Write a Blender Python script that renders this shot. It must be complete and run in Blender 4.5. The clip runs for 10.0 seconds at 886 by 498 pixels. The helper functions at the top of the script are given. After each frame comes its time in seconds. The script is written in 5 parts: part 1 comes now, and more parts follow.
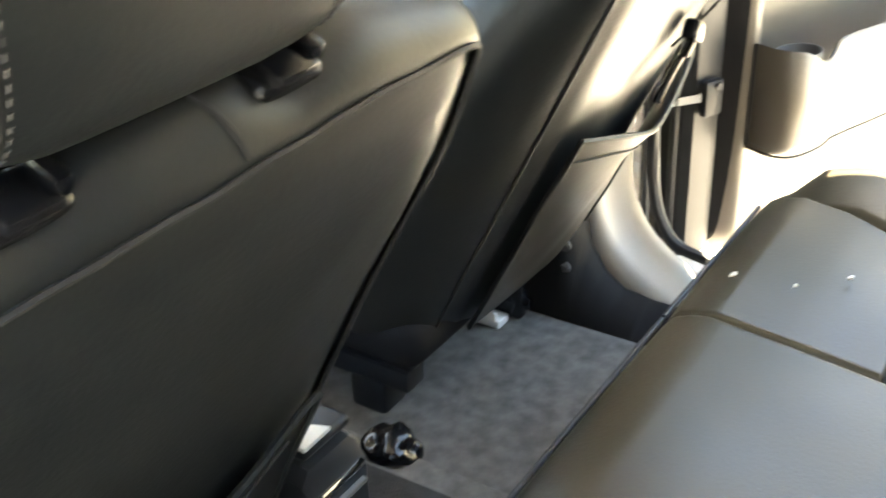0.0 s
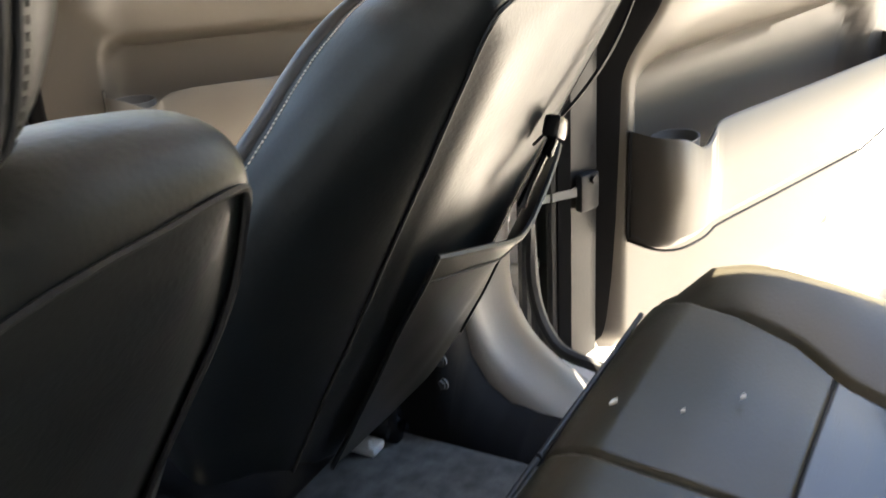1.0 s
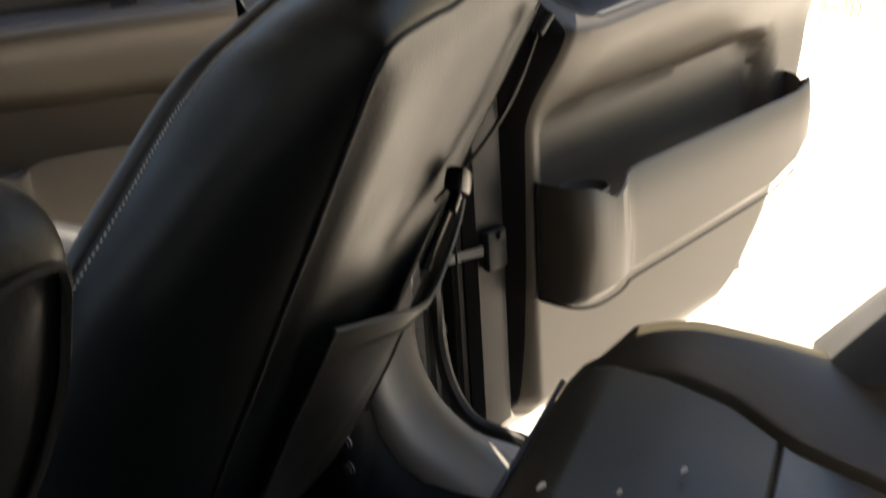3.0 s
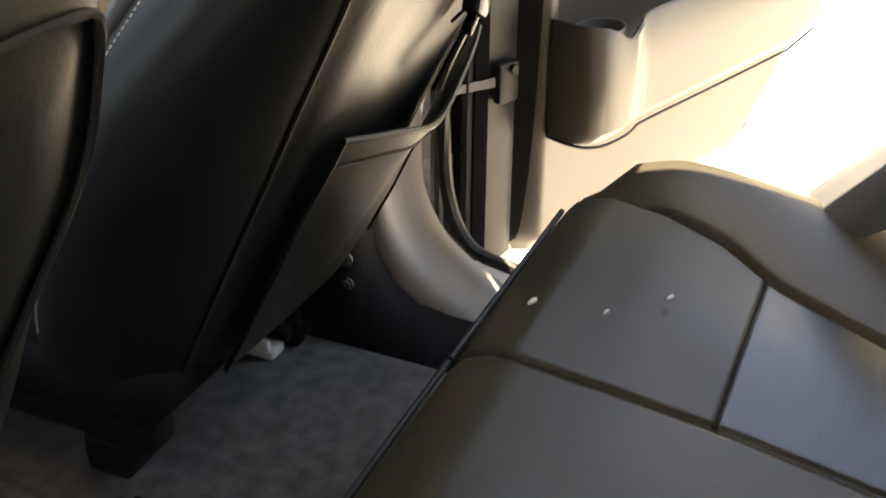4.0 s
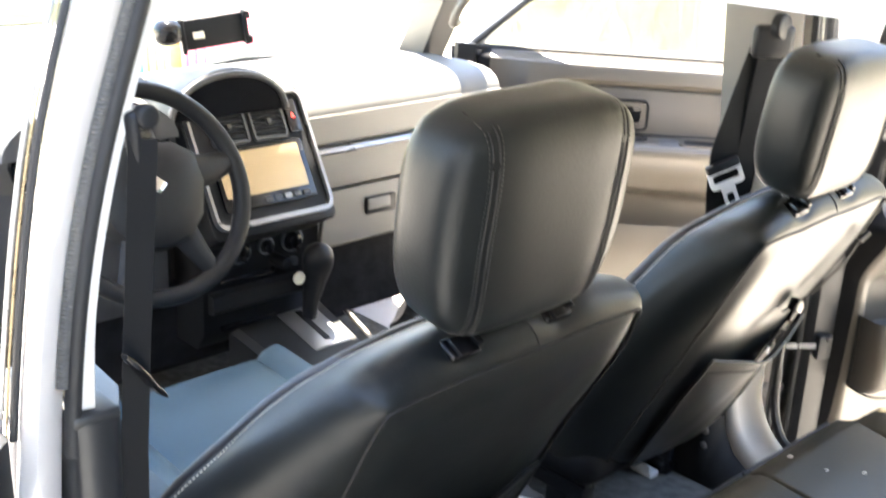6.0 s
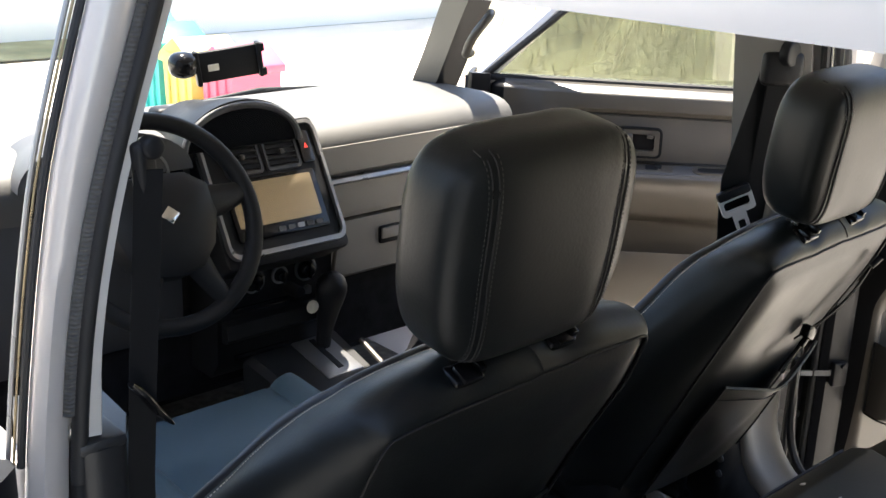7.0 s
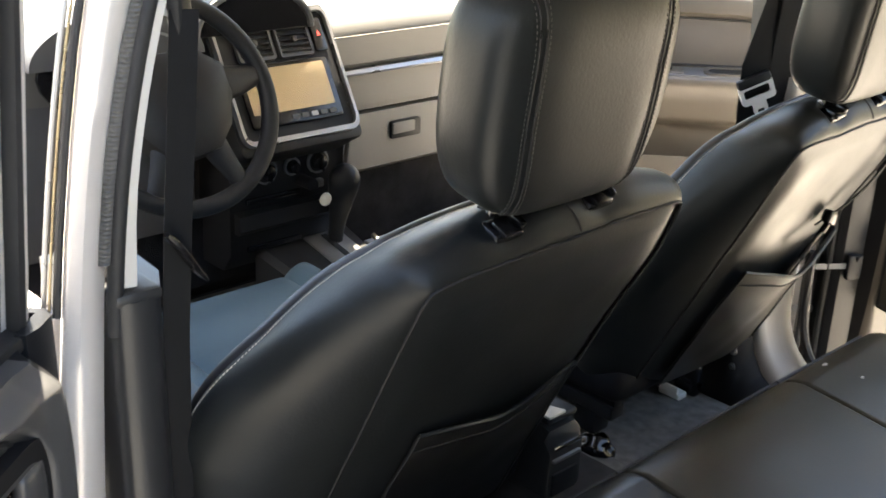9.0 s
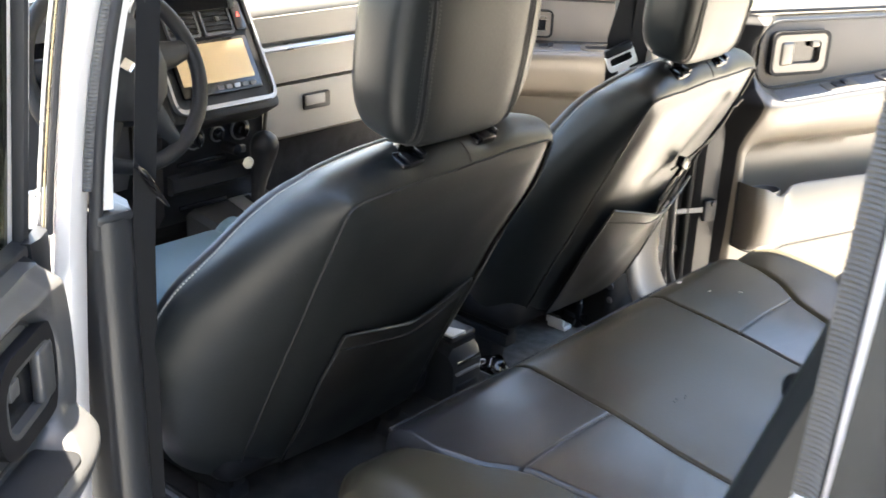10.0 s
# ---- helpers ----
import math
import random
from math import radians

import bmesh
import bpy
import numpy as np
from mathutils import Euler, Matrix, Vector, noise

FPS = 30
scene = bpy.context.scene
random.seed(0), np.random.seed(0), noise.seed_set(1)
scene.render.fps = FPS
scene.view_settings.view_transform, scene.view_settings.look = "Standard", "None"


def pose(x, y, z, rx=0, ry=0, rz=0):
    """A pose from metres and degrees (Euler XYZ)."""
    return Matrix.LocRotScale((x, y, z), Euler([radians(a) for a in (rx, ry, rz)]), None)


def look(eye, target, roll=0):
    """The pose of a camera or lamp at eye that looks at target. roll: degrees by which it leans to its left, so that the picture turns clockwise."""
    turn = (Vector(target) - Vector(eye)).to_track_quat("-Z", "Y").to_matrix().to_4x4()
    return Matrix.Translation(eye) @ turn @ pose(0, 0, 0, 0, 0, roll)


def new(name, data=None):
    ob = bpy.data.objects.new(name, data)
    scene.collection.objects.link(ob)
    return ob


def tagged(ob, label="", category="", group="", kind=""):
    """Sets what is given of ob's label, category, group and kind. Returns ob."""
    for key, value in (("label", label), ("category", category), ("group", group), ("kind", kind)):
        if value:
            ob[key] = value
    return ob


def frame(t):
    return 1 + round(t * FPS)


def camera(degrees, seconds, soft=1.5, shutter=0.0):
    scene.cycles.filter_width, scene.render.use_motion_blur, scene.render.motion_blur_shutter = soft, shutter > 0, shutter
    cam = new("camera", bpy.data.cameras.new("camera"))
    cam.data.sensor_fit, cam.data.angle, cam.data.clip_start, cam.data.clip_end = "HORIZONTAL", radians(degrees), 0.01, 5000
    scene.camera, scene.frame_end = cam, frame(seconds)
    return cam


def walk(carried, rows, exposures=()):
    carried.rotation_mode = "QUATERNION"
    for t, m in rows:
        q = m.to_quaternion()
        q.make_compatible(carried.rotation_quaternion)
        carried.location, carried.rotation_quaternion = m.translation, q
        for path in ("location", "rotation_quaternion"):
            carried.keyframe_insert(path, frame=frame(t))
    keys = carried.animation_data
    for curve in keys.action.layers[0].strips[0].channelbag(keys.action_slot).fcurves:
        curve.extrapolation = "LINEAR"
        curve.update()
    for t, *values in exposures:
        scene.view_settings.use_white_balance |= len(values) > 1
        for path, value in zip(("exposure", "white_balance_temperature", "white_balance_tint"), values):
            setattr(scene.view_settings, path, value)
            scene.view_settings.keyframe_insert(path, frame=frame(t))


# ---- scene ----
cam = camera(44.0, 10.0, shutter=0.5)
PATH = [
    (0, (-0.643, -0.317, 1.518), (0.798, 0.671, 0.545), -2.5),
    (0.25, (-0.629, -0.347, 1.519), (0.855, 0.620, 0.589), -4.7),
    (0.5, (-0.601, -0.359, 1.517), (0.920, 0.582, 0.622), -5.8),
    (0.75, (-0.548, -0.334, 1.508), (1.003, 0.573, 0.630), -4.7),
    (1, (-0.487, -0.295, 1.494), (1.095, 0.583, 0.641), -3.4),
    (1.25, (-0.436, -0.265, 1.478), (1.183, 0.601, 0.686), -3.6),
    (1.5, (-0.401, -0.247, 1.466), (1.258, 0.609, 0.748), -4.4),
    (1.75, (-0.388, -0.240, 1.465), (1.311, 0.590, 0.813), -4.7),
    (2, (-0.385, -0.238, 1.467), (1.347, 0.560, 0.864), -4.6),
    (2.25, (-0.380, -0.235, 1.467), (1.372, 0.533, 0.884), -4.5),
    (2.5, (-0.379, -0.237, 1.464), (1.376, 0.511, 0.864), -4.4),
    (2.75, (-0.388, -0.248, 1.459), (1.345, 0.495, 0.792), -4.4),
    (3, (-0.389, -0.249, 1.450), (1.310, 0.482, 0.690), -3.9),
    (3.2, (-0.370, -0.225, 1.441), (1.304, 0.476, 0.601), -2.4),
    (4.3, (-0.436, -0.270, 1.435), (1.109, 0.468, 0.401), -0.3),
    (4.5, (-0.452, -0.271, 1.439), (1.067, 0.500, 0.390), -0.7),
    (4.6, (-0.555, -0.331, 1.485), (0.958, 0.472, 0.454), -0.9),
    (4.7, (-0.716, -0.429, 1.559), (0.794, 0.420, 0.560), -1.2),
    (4.8, (-0.895, -0.541, 1.642), (0.610, 0.362, 0.683), -1.3),
    (4.9, (-1.054, -0.642, 1.720), (0.440, 0.316, 0.797), -1.3),
    (5, (-1.153, -0.709, 1.774), (0.319, 0.302, 0.874), -0.9),
    (5.2, (-1.157, -0.727, 1.803), (0.251, 0.372, 0.903), 0.4),
    (5.5, (-1.178, -0.739, 1.824), (0.192, 0.466, 1.004), 1.3),
    (5.8, (-1.209, -0.756, 1.847), (0.116, 0.552, 1.117), 2.1),
    (6, (-1.223, -0.764, 1.859), (0.078, 0.595, 1.180), 2.5),
    (6.2, (-1.221, -0.763, 1.865), (0.072, 0.619, 1.217), 2.6),
    (7.3, (-1.202, -0.793, 1.854), (0.063, 0.620, 1.218), 1.2),
    (7.5, (-1.181, -0.784, 1.824), (0.066, 0.631, 1.160), 1.2),
    (7.75, (-1.185, -0.778, 1.810), (0.055, 0.629, 1.116), 1.5),
    (8, (-1.191, -0.774, 1.807), (0.044, 0.626, 1.090), 1.8),
    (8.25, (-1.177, -0.768, 1.802), (0.050, 0.632, 1.071), 1.8),
    (8.5, (-1.171, -0.760, 1.793), (0.055, 0.638, 1.056), 1.7),
    (8.75, (-1.203, -0.751, 1.776), (0.040, 0.631, 1.040), 1.8),
    (9, (-1.262, -0.756, 1.762), (0.015, 0.597, 1.028), 2.1),
    (9.25, (-1.337, -0.787, 1.762), (-0.013, 0.520, 1.027), 2.5),
    (9.5, (-1.408, -0.838, 1.768), (-0.043, 0.424, 1.031), 2.8),
    (9.75, (-1.457, -0.902, 1.774), (-0.069, 0.336, 1.038), 2.7),
    (10, (-1.494, -0.973, 1.780), (-0.094, 0.253, 1.047), 2.3),
]
EXPOSURES = [(0, 4.90, 8100, 3), (0.6, 3.90, 7600, 7), (1, 3.50, 7200, 9), (2, 2.17, 7300, 10), (2.6, 1.80, 7600, 10), (3.2, 1.95, 7500, 10), (4.3, 3.50, 8700, 12), (4.9, 3.80, 7800, 10), (5.4, 4.25, 7200, 9), (6, 4.20, 6900, 9), (7.3, 1.97, 6650, 10), (7.6, 2.07, 6650, 10), (8, 2.72, 7350, 10), (8.8, 3.25, 7500, 9), (9.4, 3.90, 7500, 9), (10, 4.15, 7050, 9)]
walk(cam, [(t, look(eye, target, roll)) for t, eye, target, roll in PATH], EXPOSURES)


# ---- light ----
world = bpy.data.worlds.new("sky")
scene.world = world
world.use_nodes = True
SUN_ELEVATION, SUN_AZIMUTH = radians(74), radians(32)
nodes, links = world.node_tree.nodes, world.node_tree.links
sky = nodes.new("ShaderNodeTexSky")
sky.sky_type, sky.sun_disc = "NISHITA", False
sky.sun_elevation, sky.sun_rotation = SUN_ELEVATION, SUN_AZIMUTH
links.new(sky.outputs[0], nodes["Background"].inputs["Color"])
nodes["Background"].inputs["Strength"].default_value = 0.12
sun = new("sun", bpy.data.lights.new("sun", "SUN"))
sun.data.energy, sun.data.angle, sun.data.color = 5.0, radians(0.5), (1.0, 0.93, 0.82)
TO_SUN = Vector((math.cos(SUN_ELEVATION) * math.sin(SUN_AZIMUTH), math.cos(SUN_ELEVATION) * math.cos(SUN_AZIMUTH), math.sin(SUN_ELEVATION)))
sun.matrix_basis = look(TO_SUN * 30, (0, 0, 0))


# ---- materials ----
def material(name, colour, rough=0.5, metal=0.0, vary=0.12, scale=6.0, grain=180.0, bump=0.15, depth=0.001, spec=0.5, coat=0.0, cells=False, tint=None):
    """A surface with blotches at one scale and fine grain or cells at another."""
    m = bpy.data.materials.new(name)
    m.use_nodes = True
    n, l = m.node_tree.nodes, m.node_tree.links
    b = n["Principled BSDF"]
    at = n.new("ShaderNodeTexCoord")
    big = n.new("ShaderNodeTexNoise")
    big.inputs["Scale"].default_value, big.inputs["Detail"].default_value = scale, 5.0
    l.new(at.outputs["Object"], big.inputs["Vector"])
    ramp = n.new("ShaderNodeValToRGB")
    lo = [c * (1 - vary) for c in colour]
    hi = [min(1.0, c * (1 + vary)) for c in (tint or colour)]
    ramp.color_ramp.elements[0].position, ramp.color_ramp.elements[1].position = 0.3, 0.7
    ramp.color_ramp.elements[0].color, ramp.color_ramp.elements[1].color = (*lo, 1), (*hi, 1)
    l.new(big.outputs["Fac"], ramp.inputs["Fac"])
    l.new(ramp.outputs["Color"], b.inputs["Base Color"])
    fine = n.new("ShaderNodeTexVoronoi" if cells else "ShaderNodeTexNoise")
    fine.inputs["Scale"].default_value = grain
    l.new(at.outputs["Object"], fine.inputs["Vector"])
    hump = n.new("ShaderNodeBump")
    hump.inputs["Strength"].default_value, hump.inputs["Distance"].default_value = bump, depth
    l.new(fine.outputs["Distance" if cells else "Fac"], hump.inputs["Height"])
    l.new(hump.outputs["Normal"], b.inputs["Normal"])
    worn = n.new("ShaderNodeMapRange")
    worn.inputs["From Min"].default_value, worn.inputs["From Max"].default_value = 0.3, 0.7
    worn.inputs["To Min"].default_value, worn.inputs["To Max"].default_value = max(0.02, rough - 0.07), min(1.0, rough + 0.07)
    l.new(big.outputs["Fac"], worn.inputs["Value"])
    l.new(worn.outputs["Result"], b.inputs["Roughness"])
    b.inputs["Metallic"].default_value = metal
    b.inputs["Specular IOR Level"].default_value = spec
    b.inputs["Coat Weight"].default_value = coat
    return m


def perforated(name, colour, rough):
    """Leather with rows of tiny punched holes."""
    m = material(name, colour, rough, vary=0.1, bump=0.2)
    n, l = m.node_tree.nodes, m.node_tree.links
    b = n["Principled BSDF"]
    at = n.new("ShaderNodeTexCoord")
    holes = n.new("ShaderNodeTexVoronoi")
    holes.inputs["Scale"].default_value, holes.inputs["Randomness"].default_value = 260.0, 0.0
    l.new(at.outputs["Object"], holes.inputs["Vector"])
    dip = n.new("ShaderNodeMapRange")
    dip.inputs["From Min"].default_value, dip.inputs["From Max"].default_value = 0.12, 0.3
    l.new(holes.outputs["Distance"], dip.inputs["Value"])
    hump = n.new("ShaderNodeBump")
    hump.inputs["Strength"].default_value, hump.inputs["Distance"].default_value = 0.25, 0.0006
    l.new(dip.outputs["Result"], hump.inputs["Height"])
    l.new(hump.outputs["Normal"], b.inputs["Normal"])
    return m


def clear_glass(name, colour, rough=0.0, alpha=0.12):
    """A thin pane: mostly see-through, with a gloss."""
    m = bpy.data.materials.new(name)
    m.use_nodes = True
    n, l = m.node_tree.nodes, m.node_tree.links
    n.clear()
    out, mix = n.new("ShaderNodeOutputMaterial"), n.new("ShaderNodeMixShader")
    seen, gloss = n.new("ShaderNodeBsdfTransparent"), n.new("ShaderNodeBsdfGlossy")
    seen.inputs["Color"].default_value = (*colour, 1)
    gloss.inputs["Roughness"].default_value = rough
    mix.inputs["Fac"].default_value = alpha
    l.new(seen.outputs[0], mix.inputs[1])
    l.new(gloss.outputs[0], mix.inputs[2])
    l.new(mix.outputs[0], out.inputs["Surface"])
    return m


LEATHER = material("black_leather", (0.0105, 0.0122, 0.0128), 0.42, vary=0.2, scale=6, grain=240, bump=0.17, depth=0.0012, spec=0.31)
LEATHER_SIDE = material("black_leather_panel", (0.0118, 0.0116, 0.0110), 0.38, spec=0.42, vary=0.2, scale=5, grain=260, bump=0.22, depth=0.0012)
# Dark leather whose olive base colour carries the warm sheen from outdoors.
LEATHER_SHEEN = material("dark_leather_warm_sheen", (0.035, 0.0300, 0.0195), 0.40, vary=0.25, scale=4, grain=260, bump=0.20, depth=0.0011, spec=0.32)
PERFORATED = perforated("perforated_leather", (0.019, 0.019, 0.021), 0.34)
# Black leather with the sky's blue sheen put into its base colour.
PERFORATED_SKY = perforated("perforated_leather_sky_sheen", (0.075, 0.118, 0.145), 0.40)
THREAD_GREY = material("grey_thread", (0.05, 0.048, 0.046), 0.8)
# Door trim with the shade on the driver's side put into its colour.
TRIM_SHADED = material("shaded_door_plastic", (0.042, 0.0425, 0.044), 0.42, vary=0.1, scale=4, grain=500, bump=0.15, depth=0.0006)
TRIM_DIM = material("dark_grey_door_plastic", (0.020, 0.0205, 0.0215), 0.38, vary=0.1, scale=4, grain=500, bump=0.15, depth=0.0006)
THREAD = material("pale_thread", (0.52, 0.46, 0.38), 0.8)
HANDLE_BLACK = material("matt_black_plastic", (0.010, 0.010, 0.011), 0.6, vary=0.1, grain=350, bump=0.1, depth=0.0004, spec=0.08)
SEAM = material("dark_seam", (0.008, 0.008, 0.009), 0.7)
TRIM = material("warm_grey_plastic", (0.068, 0.060, 0.050), 0.38, spec=0.5, vary=0.07, scale=3, grain=500, bump=0.15, depth=0.0006)
TRIM_INSERT = material("grey_cloth_insert", (0.072, 0.066, 0.059), 0.85, vary=0.12, scale=8, grain=700, bump=0.3, depth=0.0006)
GLASS_DARK = clear_glass("dark_tinted_glass", (0.13, 0.14, 0.13), 0.0, 0.06)
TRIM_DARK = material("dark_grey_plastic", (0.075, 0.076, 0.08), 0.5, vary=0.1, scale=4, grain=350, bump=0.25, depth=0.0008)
BLACK_PLASTIC = material("black_plastic", (0.014, 0.0145, 0.016), 0.45, vary=0.15, grain=350, bump=0.2, depth=0.0006, spec=0.22)
BLACK_GLOSS = material("glossy_black_plastic", (0.008, 0.008, 0.009), 0.18, vary=0.1, bump=0.02, spec=0.3)
# Dash plastic darkened in colour to make up for too strong sun.
DASH_TOP = material("dash_plastic_sun_dimmed", (0.10, 0.097, 0.092), 0.6, vary=0.1, scale=4, grain=300, bump=0.3, depth=0.0008)
DASH = material("grey_dash_plastic", (0.20, 0.188, 0.172), 0.55, vary=0.08, scale=4, grain=300, bump=0.3, depth=0.0008)
SILVER = material("satin_silver_plastic", (0.30, 0.30, 0.305), 0.3, metal=0.7, vary=0.06, bump=0.05)
PAINT = material("silver_car_paint", (0.66, 0.625, 0.595), 0.32, metal=0.25, vary=0.05, scale=2, grain=900, bump=0.04, depth=0.0004, coat=0.4)
RUBBER = material("black_rubber", (0.014, 0.014, 0.015), 0.65, vary=0.2, grain=120, bump=0.3, depth=0.001)
RUBBER_GREY = material("grey_ribbed_rubber", (0.085, 0.082, 0.076), 0.7, vary=0.2, grain=150, bump=0.3, depth=0.001)
STEEL = material("bare_steel", (0.6, 0.58, 0.55), 0.3, metal=1.0, vary=0.15, scale=20, bump=0.1)
BRASS = material("gold_tinted_metal", (0.30, 0.24, 0.15), 0.3, metal=0.8, vary=0.15, scale=20, bump=0.05)
# Steel with the sun's brightness put into a pale, barely metallic colour.
STEEL_SUNLIT = material("steel_painted_sunlit", (0.80, 0.79, 0.77), 0.35, metal=0.3, vary=0.1, scale=20, bump=0.05)
CHROME = material("chrome", (0.75, 0.75, 0.76), 0.12, metal=1.0, vary=0.03, bump=0.02)
WEBBING = material("black_belt_webbing", (0.0065, 0.0068, 0.0075), 0.75, spec=0.15, vary=0.2, scale=30, grain=700, bump=0.5, depth=0.0006)
CARPET = material("grey_carpet", (0.108, 0.106, 0.102), 0.97, vary=0.32, scale=45, grain=700, bump=0.6, depth=0.003, spec=0.1)
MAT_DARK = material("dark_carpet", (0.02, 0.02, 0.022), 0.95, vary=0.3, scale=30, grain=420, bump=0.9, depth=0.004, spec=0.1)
MAT_GREY = material("dark_grey_mat_pile", (0.032, 0.031, 0.031), 0.95, vary=0.3, scale=30, grain=500, bump=0.7, depth=0.003, spec=0.1)
HEADLINER = material("pale_headliner", (0.5, 0.48, 0.44), 0.95, vary=0.05, grain=500, bump=0.3)
# Amber base colour stands in for the warm outdoors mirrored in the screen.
SCREEN = material("screen_painted_amber_glare", (0.52, 0.42, 0.28), 0.22, metal=0.75, vary=0.05, scale=2, bump=0.0)
PALE_TAG = material("pale_cream_plastic", (0.75, 0.72, 0.6), 0.5, vary=0.05)
RED = material("red_lens", (0.55, 0.05, 0.04), 0.35)
GLASS = clear_glass("clear_glass", (0.93, 0.96, 0.94), 0.0, 0.05)
GLASS_TINT = clear_glass("green_tinted_glass", (0.52, 0.55, 0.50), 0.0, 0.16)
# Neutral grey for the added ground, chosen for the light it bounces.
BOUNCE_GREY = material("bounce_ground_grey", (0.20, 0.203, 0.203), 0.95, vary=0.3, scale=2, grain=60, bump=0.6, depth=0.01)
CONCRETE = material("pale_concrete", (0.68, 0.63, 0.56), 0.9, vary=0.1, scale=0.8, grain=40, bump=0.4, depth=0.004)
# Grey of the added light-blocking wall, set by how much it bounces.
LIGHT_BLOCK_GREY = material("light_block_grey", (0.25, 0.258, 0.268), 0.9, vary=0.12, scale=0.8, grain=60, bump=0.4, depth=0.004)
RENDERED = material("white_rendered_wall", (0.8, 0.79, 0.77), 0.85, vary=0.06, scale=0.7, grain=60, bump=0.4, depth=0.004)
DRY_GRASS = material("dry_grass", (0.50, 0.45, 0.33), 0.95, vary=0.25, scale=3, grain=60, bump=0.4, depth=0.015, tint=(0.42, 0.39, 0.27))
LAWN = material("sunburnt_lawn", (0.24, 0.25, 0.10), 0.95, vary=0.35, scale=1.5, grain=60, bump=0.8, depth=0.03, tint=(0.36, 0.32, 0.17))
LEAF = material("leaf_green", (0.07, 0.10, 0.04), 0.6, vary=0.4, scale=3)
BARK = material("brown_wood", (0.22, 0.16, 0.10), 0.8, vary=0.3, scale=5, grain=40, bump=0.6, depth=0.01)
BIN_BLUE = material("blue_bin_plastic", (0.05, 0.25, 0.5), 0.5, vary=0.1)
BIN_TEAL = material("teal_bin_plastic", (0.03, 0.38, 0.36), 0.5, vary=0.1)
BIN_YELLOW = material("yellow_bin_plastic", (0.62, 0.5, 0.12), 0.5, vary=0.1)
BIN_PINK = material("pink_red_bin_plastic", (0.6, 0.1, 0.17), 0.5, vary=0.1)
CRUMB = material("pale_crumb", (0.7, 0.66, 0.6), 0.8)


# ---- building helpers ----
PLACE = {}


def thing(name, label, category, at=(0, 0, 0), group="", m=None):
    """A top-level thing: an Empty at its base."""
    ob = new(name)
    PLACE[ob] = m if m is not None else Matrix.Translation(at)
    ob.matrix_basis = PLACE[ob]
    ob.empty_display_size = 0.05
    return tagged(ob, label, category, group)


def mesh_of(name, bm, mat, sharp=38):
    bmesh.ops.recalc_face_normals(bm, faces=bm.faces)
    me = bpy.data.meshes.new(name)
    bm.to_mesh(me)
    bm.free()
    me.materials.append(mat)
    me.polygons.foreach_set("use_smooth", [True] * len(me.polygons))
    me.set_sharp_from_angle(angle=radians(sharp))
    return me


def part(name, bm, mat, parent, label="", local=False, sharp=38):
    """Links a bmesh as one mesh object under a thing or a part; world places unless local."""
    if not local:
        bm.transform(PLACE[parent].inverted())
    ob = new(name, mesh_of(name, bm, mat, sharp))
    ob.parent = parent
    PLACE[ob] = PLACE[parent]
    return tagged(ob, label)


def structure(name, bm, mat, label, category, sharp=38):
    ob = new(name, mesh_of(name, bm, mat, sharp))
    PLACE[ob] = Matrix.Identity(4)
    return tagged(ob, label, category, kind="structure")


def box(lo, hi, bevel=0.0, seg=2):
    bm = bmesh.new()
    bmesh.ops.create_cube(bm, size=1.0)
    size = [max(1e-4, b - a) for a, b in zip(lo, hi)]
    mid = [(a + b) / 2 for a, b in zip(lo, hi)]
    bm.transform(Matrix.Translation(mid) @ Matrix.Diagonal((*size, 1)))
    if bevel:
        bmesh.ops.bevel(bm, geom=bm.edges[:], offset=min(bevel, min(size) * 0.45), segments=seg, profile=0.5, affect="EDGES")
    return bm


def turned(bm, m):
    bm.transform(m)
    return bm


def moved(bm, by):
    bm.transform(Matrix.Translation(by))
    return bm


def joined(*bms):
    """Pieces of one part as one bmesh."""
    out = bmesh.new()
    for bm in bms:
        me = bpy.data.meshes.new("piece")
        bm.to_mesh(me)
        bm.free()
        out.from_mesh(me)
        bpy.data.meshes.remove(me)
    return out


def loft(rings, cap=True, loop=False):
    """Skin over closed rings of equal count."""
    bm = bmesh.new()
    vs = [[bm.verts.new(p) for p in ring] for ring in rings]
    k = len(vs[0])
    pairs = list(zip(vs, vs[1:])) + ([(vs[-1], vs[0])] if loop else [])
    for a, b in pairs:
        for i in range(k):
            j = (i + 1) % k
            bm.faces.new((a[i], a[j], b[j], b[i]))
    if cap and not loop:
        bm.faces.new(vs[0])
        bm.faces.new(vs[-1])
    return bm


def tube(points, radius, seg=8, flat=1.0, loop=False, up=(0.0, 0.0, 1.0)):
    """A round (or flattened) bar along points."""
    pts = [Vector(p) for p in points]
    rings = []
    for i, p in enumerate(pts):
        a = pts[i - 1] if (i or loop) else p
        b = pts[(i + 1) % len(pts)] if (i + 1 < len(pts) or loop) else p
        along = (b - a).normalized()
        side = along.cross(Vector(up))
        if side.length < 1e-3:
            side = along.cross(Vector((0.0, 1.0, 0.0)))
        side.normalize()
        other = side.cross(along)
        r = radius[i] if isinstance(radius, (list, tuple)) else radius
        rings.append([p + side * (r * math.cos(2 * math.pi * k / seg)) + other * (r * flat * math.sin(2 * math.pi * k / seg)) for k in range(seg)])
    return loft(rings, cap=not loop, loop=loop)


